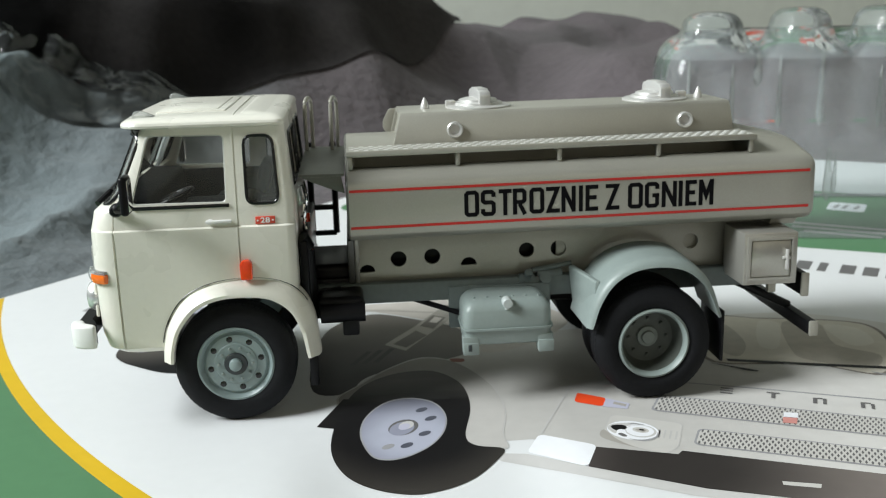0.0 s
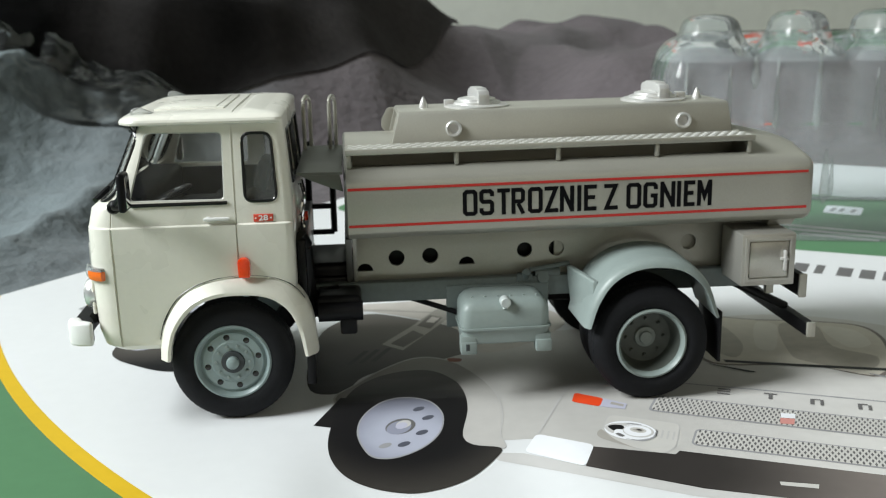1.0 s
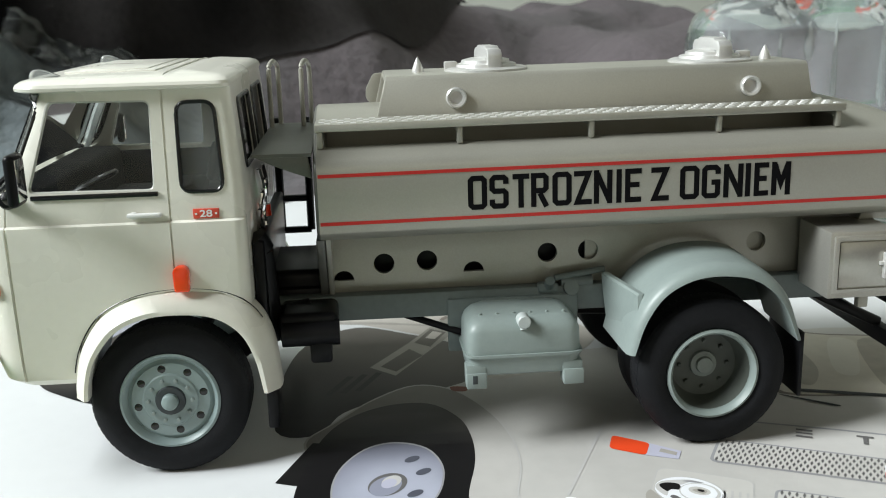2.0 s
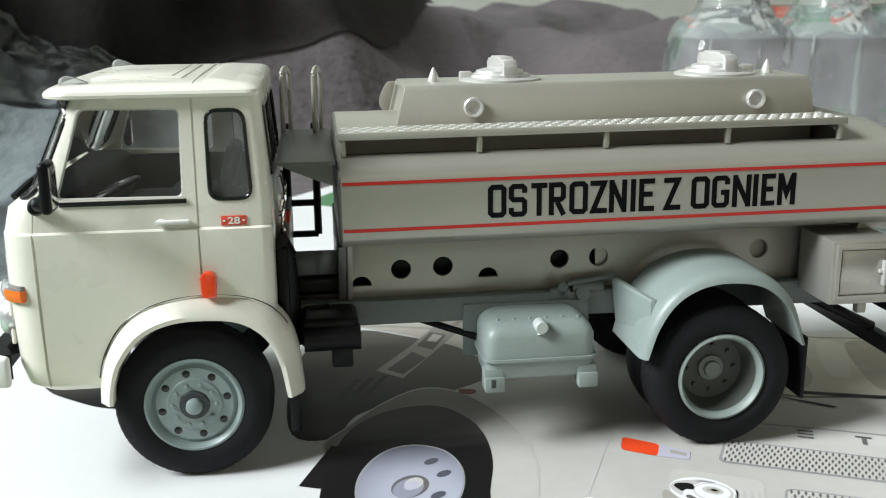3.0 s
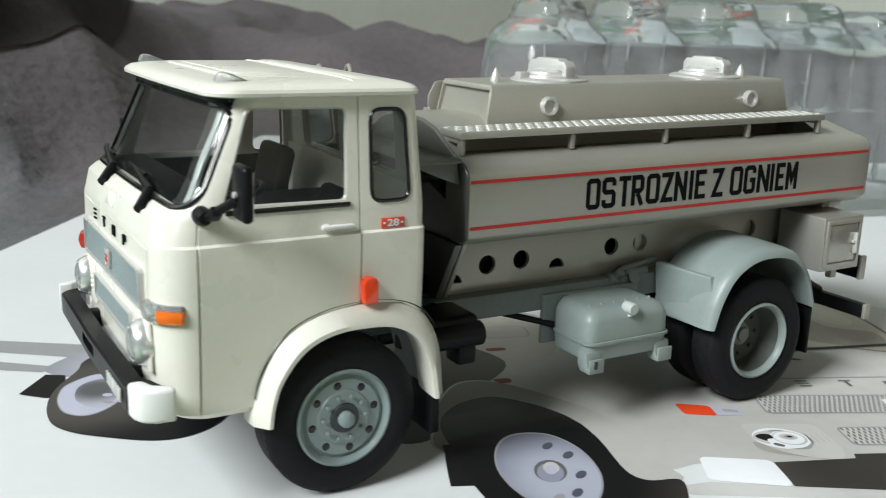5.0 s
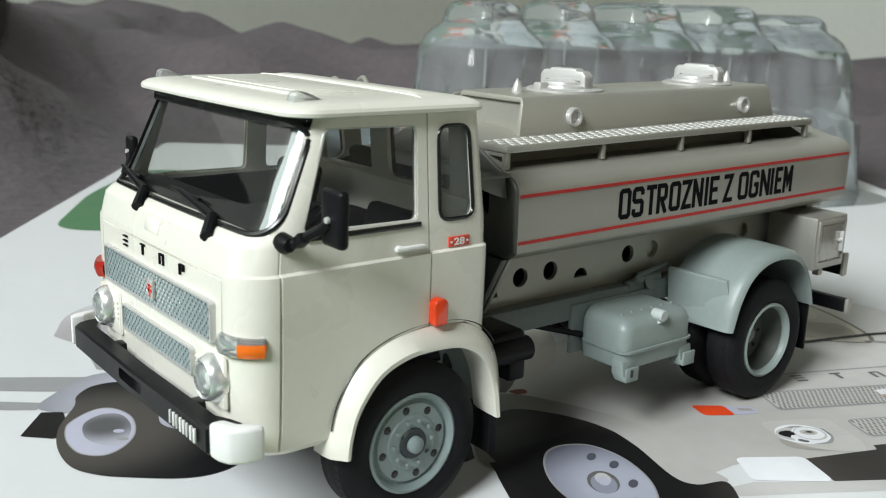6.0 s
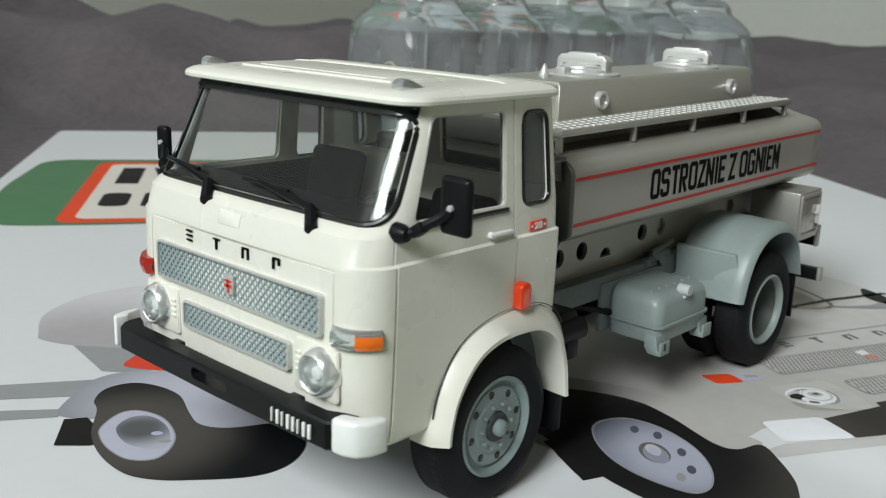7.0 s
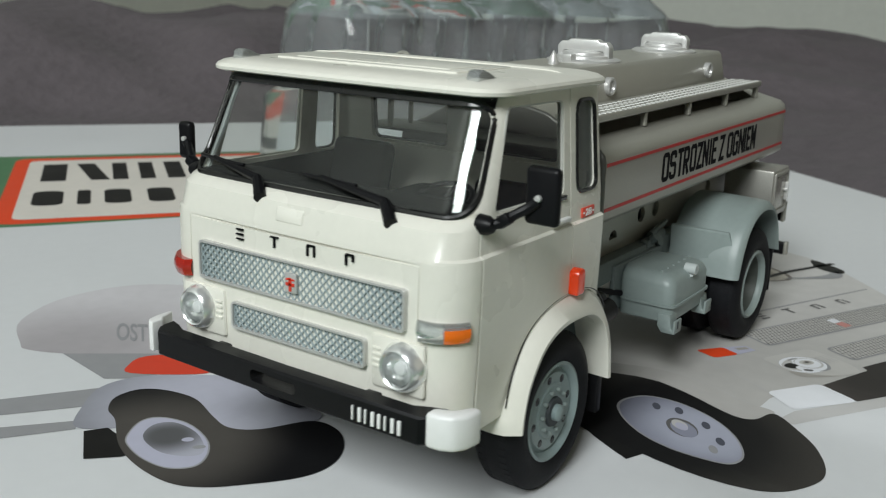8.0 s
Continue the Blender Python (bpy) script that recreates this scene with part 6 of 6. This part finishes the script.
ink("picture_rear_tyre", [(-24.2, 39.3), (-22.5, 43.3), (-18.8, 46.4), (-14.2, 46.0), (-11.6, 42.1), (-11.0, 35.8), (-13.8, 28.5), (-15.0, 23.6), (-12.4, 19.4), (-5.2, 15.2), (-5.2, 9.8), (-9.1, 5.3), (-14.4, 3.1), (-19.8, 4.1), (-26.1, 8.7), (-30.1, 12.6), (-32.2, 17.3), (-31.7, 24.7), (-29.1, 32.0)], S_BACKTYRE, 4.8)
back = [(-27.0, 33.1), (-22.2, 35.9), (-19.1, 34.7), (-17.9, 29.5), (-19.8, 23.1), (-23.1, 19.2), (-26.8, 17.8), (-29.6, 20.4), (-30.0, 25.2), (-28.9, 29.9)]
ink("picture_rear_rim_edge", back, P_GREY, 5.4)
ink("picture_rear_rim", spread(back, 0.96), P_LILAC, 5.8)
ink("picture_rear_dish", [(-25.4, 31.1), (-21.7, 33.2), (-19.1, 31.4), (-19.3, 26.4), (-21.6, 21.8), (-23.8, 20.1), (-25.9, 21.8), (-27.0, 25.8)], S_DISH, 6.2)
ink("picture_rear_hub", oval(-21.8, 25.2, 0.9, 0.7, -42, 20), P_LILAC, 6.6)
ink("picture_rear_nut", oval(-22.4, 22.0, 1.0, 0.6, -42, 20), P_GREY, 6.6)
for p, q, e, g in (((-43, 68), (-17.2, 51.3), (-24.1, 47.4), (-44, 61.7)), ((-47, 58.9), (-27.7, 43.6), (-29.9, 41.4), (-49, 54))):
    ink("picture_bar", [p, q, e, g], P_GREY, 2, False)


# ---- clear blister cover standing behind the tank ----
BLISTER = clear("blister_plastic", (0.955, 0.985, 0.995), 0.07, 1.32, 0.11)


def blister():
    b = thing("blister_pack", "empty clear plastic blister cover standing on the card behind the truck", "blister pack")
    b.matrix_basis = pose(216 * MM, 123 * MM, 0.0, 0, 0, -14)
    L, Wd = 96.0, 30.0

    def loop(z, i, rib=0.0, n=16):
        base = rounded([(-L + i, -Wd + i), (L - i, -Wd + i), (L - i, Wd - i), (-L + i, Wd - i)], max(4, 24 - i), n)
        base = dense([(x, y) for x, y in base])
        out = []
        for x, y in base:
            k = 1 + rib * 0.5 * (1 + math.sin(x / 3.1 + y / 3.4))
            out.append((x * (1 - 0.0) + 0, y * (1 - 0.012 * (k - 1) * 30), z))
        return out
    base = loop(0, 0)

    def level(z, i, rib=0.0):
        f = (L - i) / L, (Wd - i) / Wd
        return [(x * f[0] * (1 - rib * 0.02 * (1 + math.sin(x / 2.6))), y * f[1] * (1 - rib * 0.05 * (1 + math.sin(x / 2.6))), z) for x, y, _ in base]
    body = loft([level(0.2, -9), level(0.5, -0.5), level(8, 0.5), level(28, 1.8), level(30, 3.2), level(32, 4.0, 0.7), level(44, 5.0, 0.7), level(50, 6.0, 0.55), level(55, 7.4, 0.35), level(59, 9.6, 0.15), level(62, 12.8), level(64, 17), level(65, 21), level(65.3, 26)], caps=False)
    part("shell", body, BLISTER, b, "clear vacuum-formed shell with ribs", smooth=60)
    for x, wd, h in ((-69, 11, 10.5), (-40, 10, 11.5), (-8, 14, 11.5), (26, 15, 11.5), (62, 13, 9)):
        levels = [(56, -6.0), (58.4, -4.4), (60.3, -2.2)] + [(61.5 + (h - 6.5) * f, -0.6 + 2.2 * f) for f in (0.0, 0.5, 1.0)] + [(55.0 + h + 5.4 * math.sin(a), 1.6 + 6.0 * (1 - math.cos(a))) for a in np.linspace(0.15, math.pi / 2, 8)]
        bump = loft([[(px, py, z) for px, py in rounded([(x - wd + k, -20 + k), (x + wd - k, -20 + k), (x + wd - k, 16 - k), (x - wd + k, 16 - k)], 9.5 - k * 0.8, 8)] for z, k in levels], caps=False)
        part("raised_block", bump, BLISTER, b, smooth=60)
    # milky ribs added where light streaks run down the shell
    for x, z0, z1, w in ((-56, 47, 58, 1.6), (-70, 26, 36, 1.1), (-33, 10, 28, 1.5), (-31, 12, 26, 0.8), (-6, 8, 26, 1.5), (24, 8, 28, 1.5), (50, 10, 28, 1.4), (-78, 34, 57, 0.9), (-64, 33, 55, 1.0), (-49, 33, 58, 0.9), (-36, 34, 60, 1.3), (-18, 33, 54, 0.9), (2, 34, 58, 1.2), (20, 33, 56, 0.9), (38, 34, 58, 1.1)):
        y = -Wd * (1 - 0.0022 * (z0 + z1)) + 0.6
        rib = loft([[(x + w * f * math.cos(a), y + 0.5 * f * math.sin(a), z) for a in np.linspace(0, 2 * math.pi, 12, endpoint=False)] for z, f in ((z0, 0.3), (z0 + 3, 1.0), ((z0 + z1) / 2, 0.8), (z1 - 2, 0.5), (z1, 0.1))])
        part("rib", rib, STREAK_RIB, b, "milky rib added for a light streak on the shell", smooth=60)


blister()


# ---- crumpled clear bag behind the cab ----
def bag():
    rng = np.random.RandomState(5)
    n, m = 110, 60
    bm = bmesh.new()
    grid = []
    for j in range(m):
        row = []
        for i in range(n):
            u, v = i / (n - 1), j / (m - 1)
            x, y = -200 + 148 * u, 196 + 44 * v + 22 * u
            h = float(blanket_height(np.array(x), np.array(y)))
            p = Vector((x / 17, y / 17, 0))
            bulge = math.sin(math.pi * min(1, max(0, v))) ** 0.6 * math.sin(math.pi * min(1, max(0, u))) ** 0.5
            crumple = (1 - abs(noise.noise(p * 0.7)) * 2.2) * 7 + (1 - abs(noise.noise(p * 1.7)) * 2) * 3 + (1 - abs(noise.noise(p * 4.1)) * 2) * 1.4
            row.append(bm.verts.new((x + 3 * noise.noise(p * 1.5), y + 3 * noise.noise(p * 1.5 + Vector((9, 9, 9))), h + 2 + bulge * (1.0 * crumple - 3))))
        grid.append(row)
    for j in range(m - 1):
        for i in range(n - 1):
            a, b, c, d = grid[j][i], grid[j][i + 1], grid[j + 1][i + 1], grid[j + 1][i]
            bm.faces.new((a, b, c))
            bm.faces.new((a, c, d))
    ob = part("plastic_bag", bm, clear("bag_film", (0.975, 0.985, 0.98), 0.07, 1.4, 0.025), smooth=50)
    tagged(ob, "crumpled clear plastic bag lying on the grey blanket", "plastic bag")


bag()
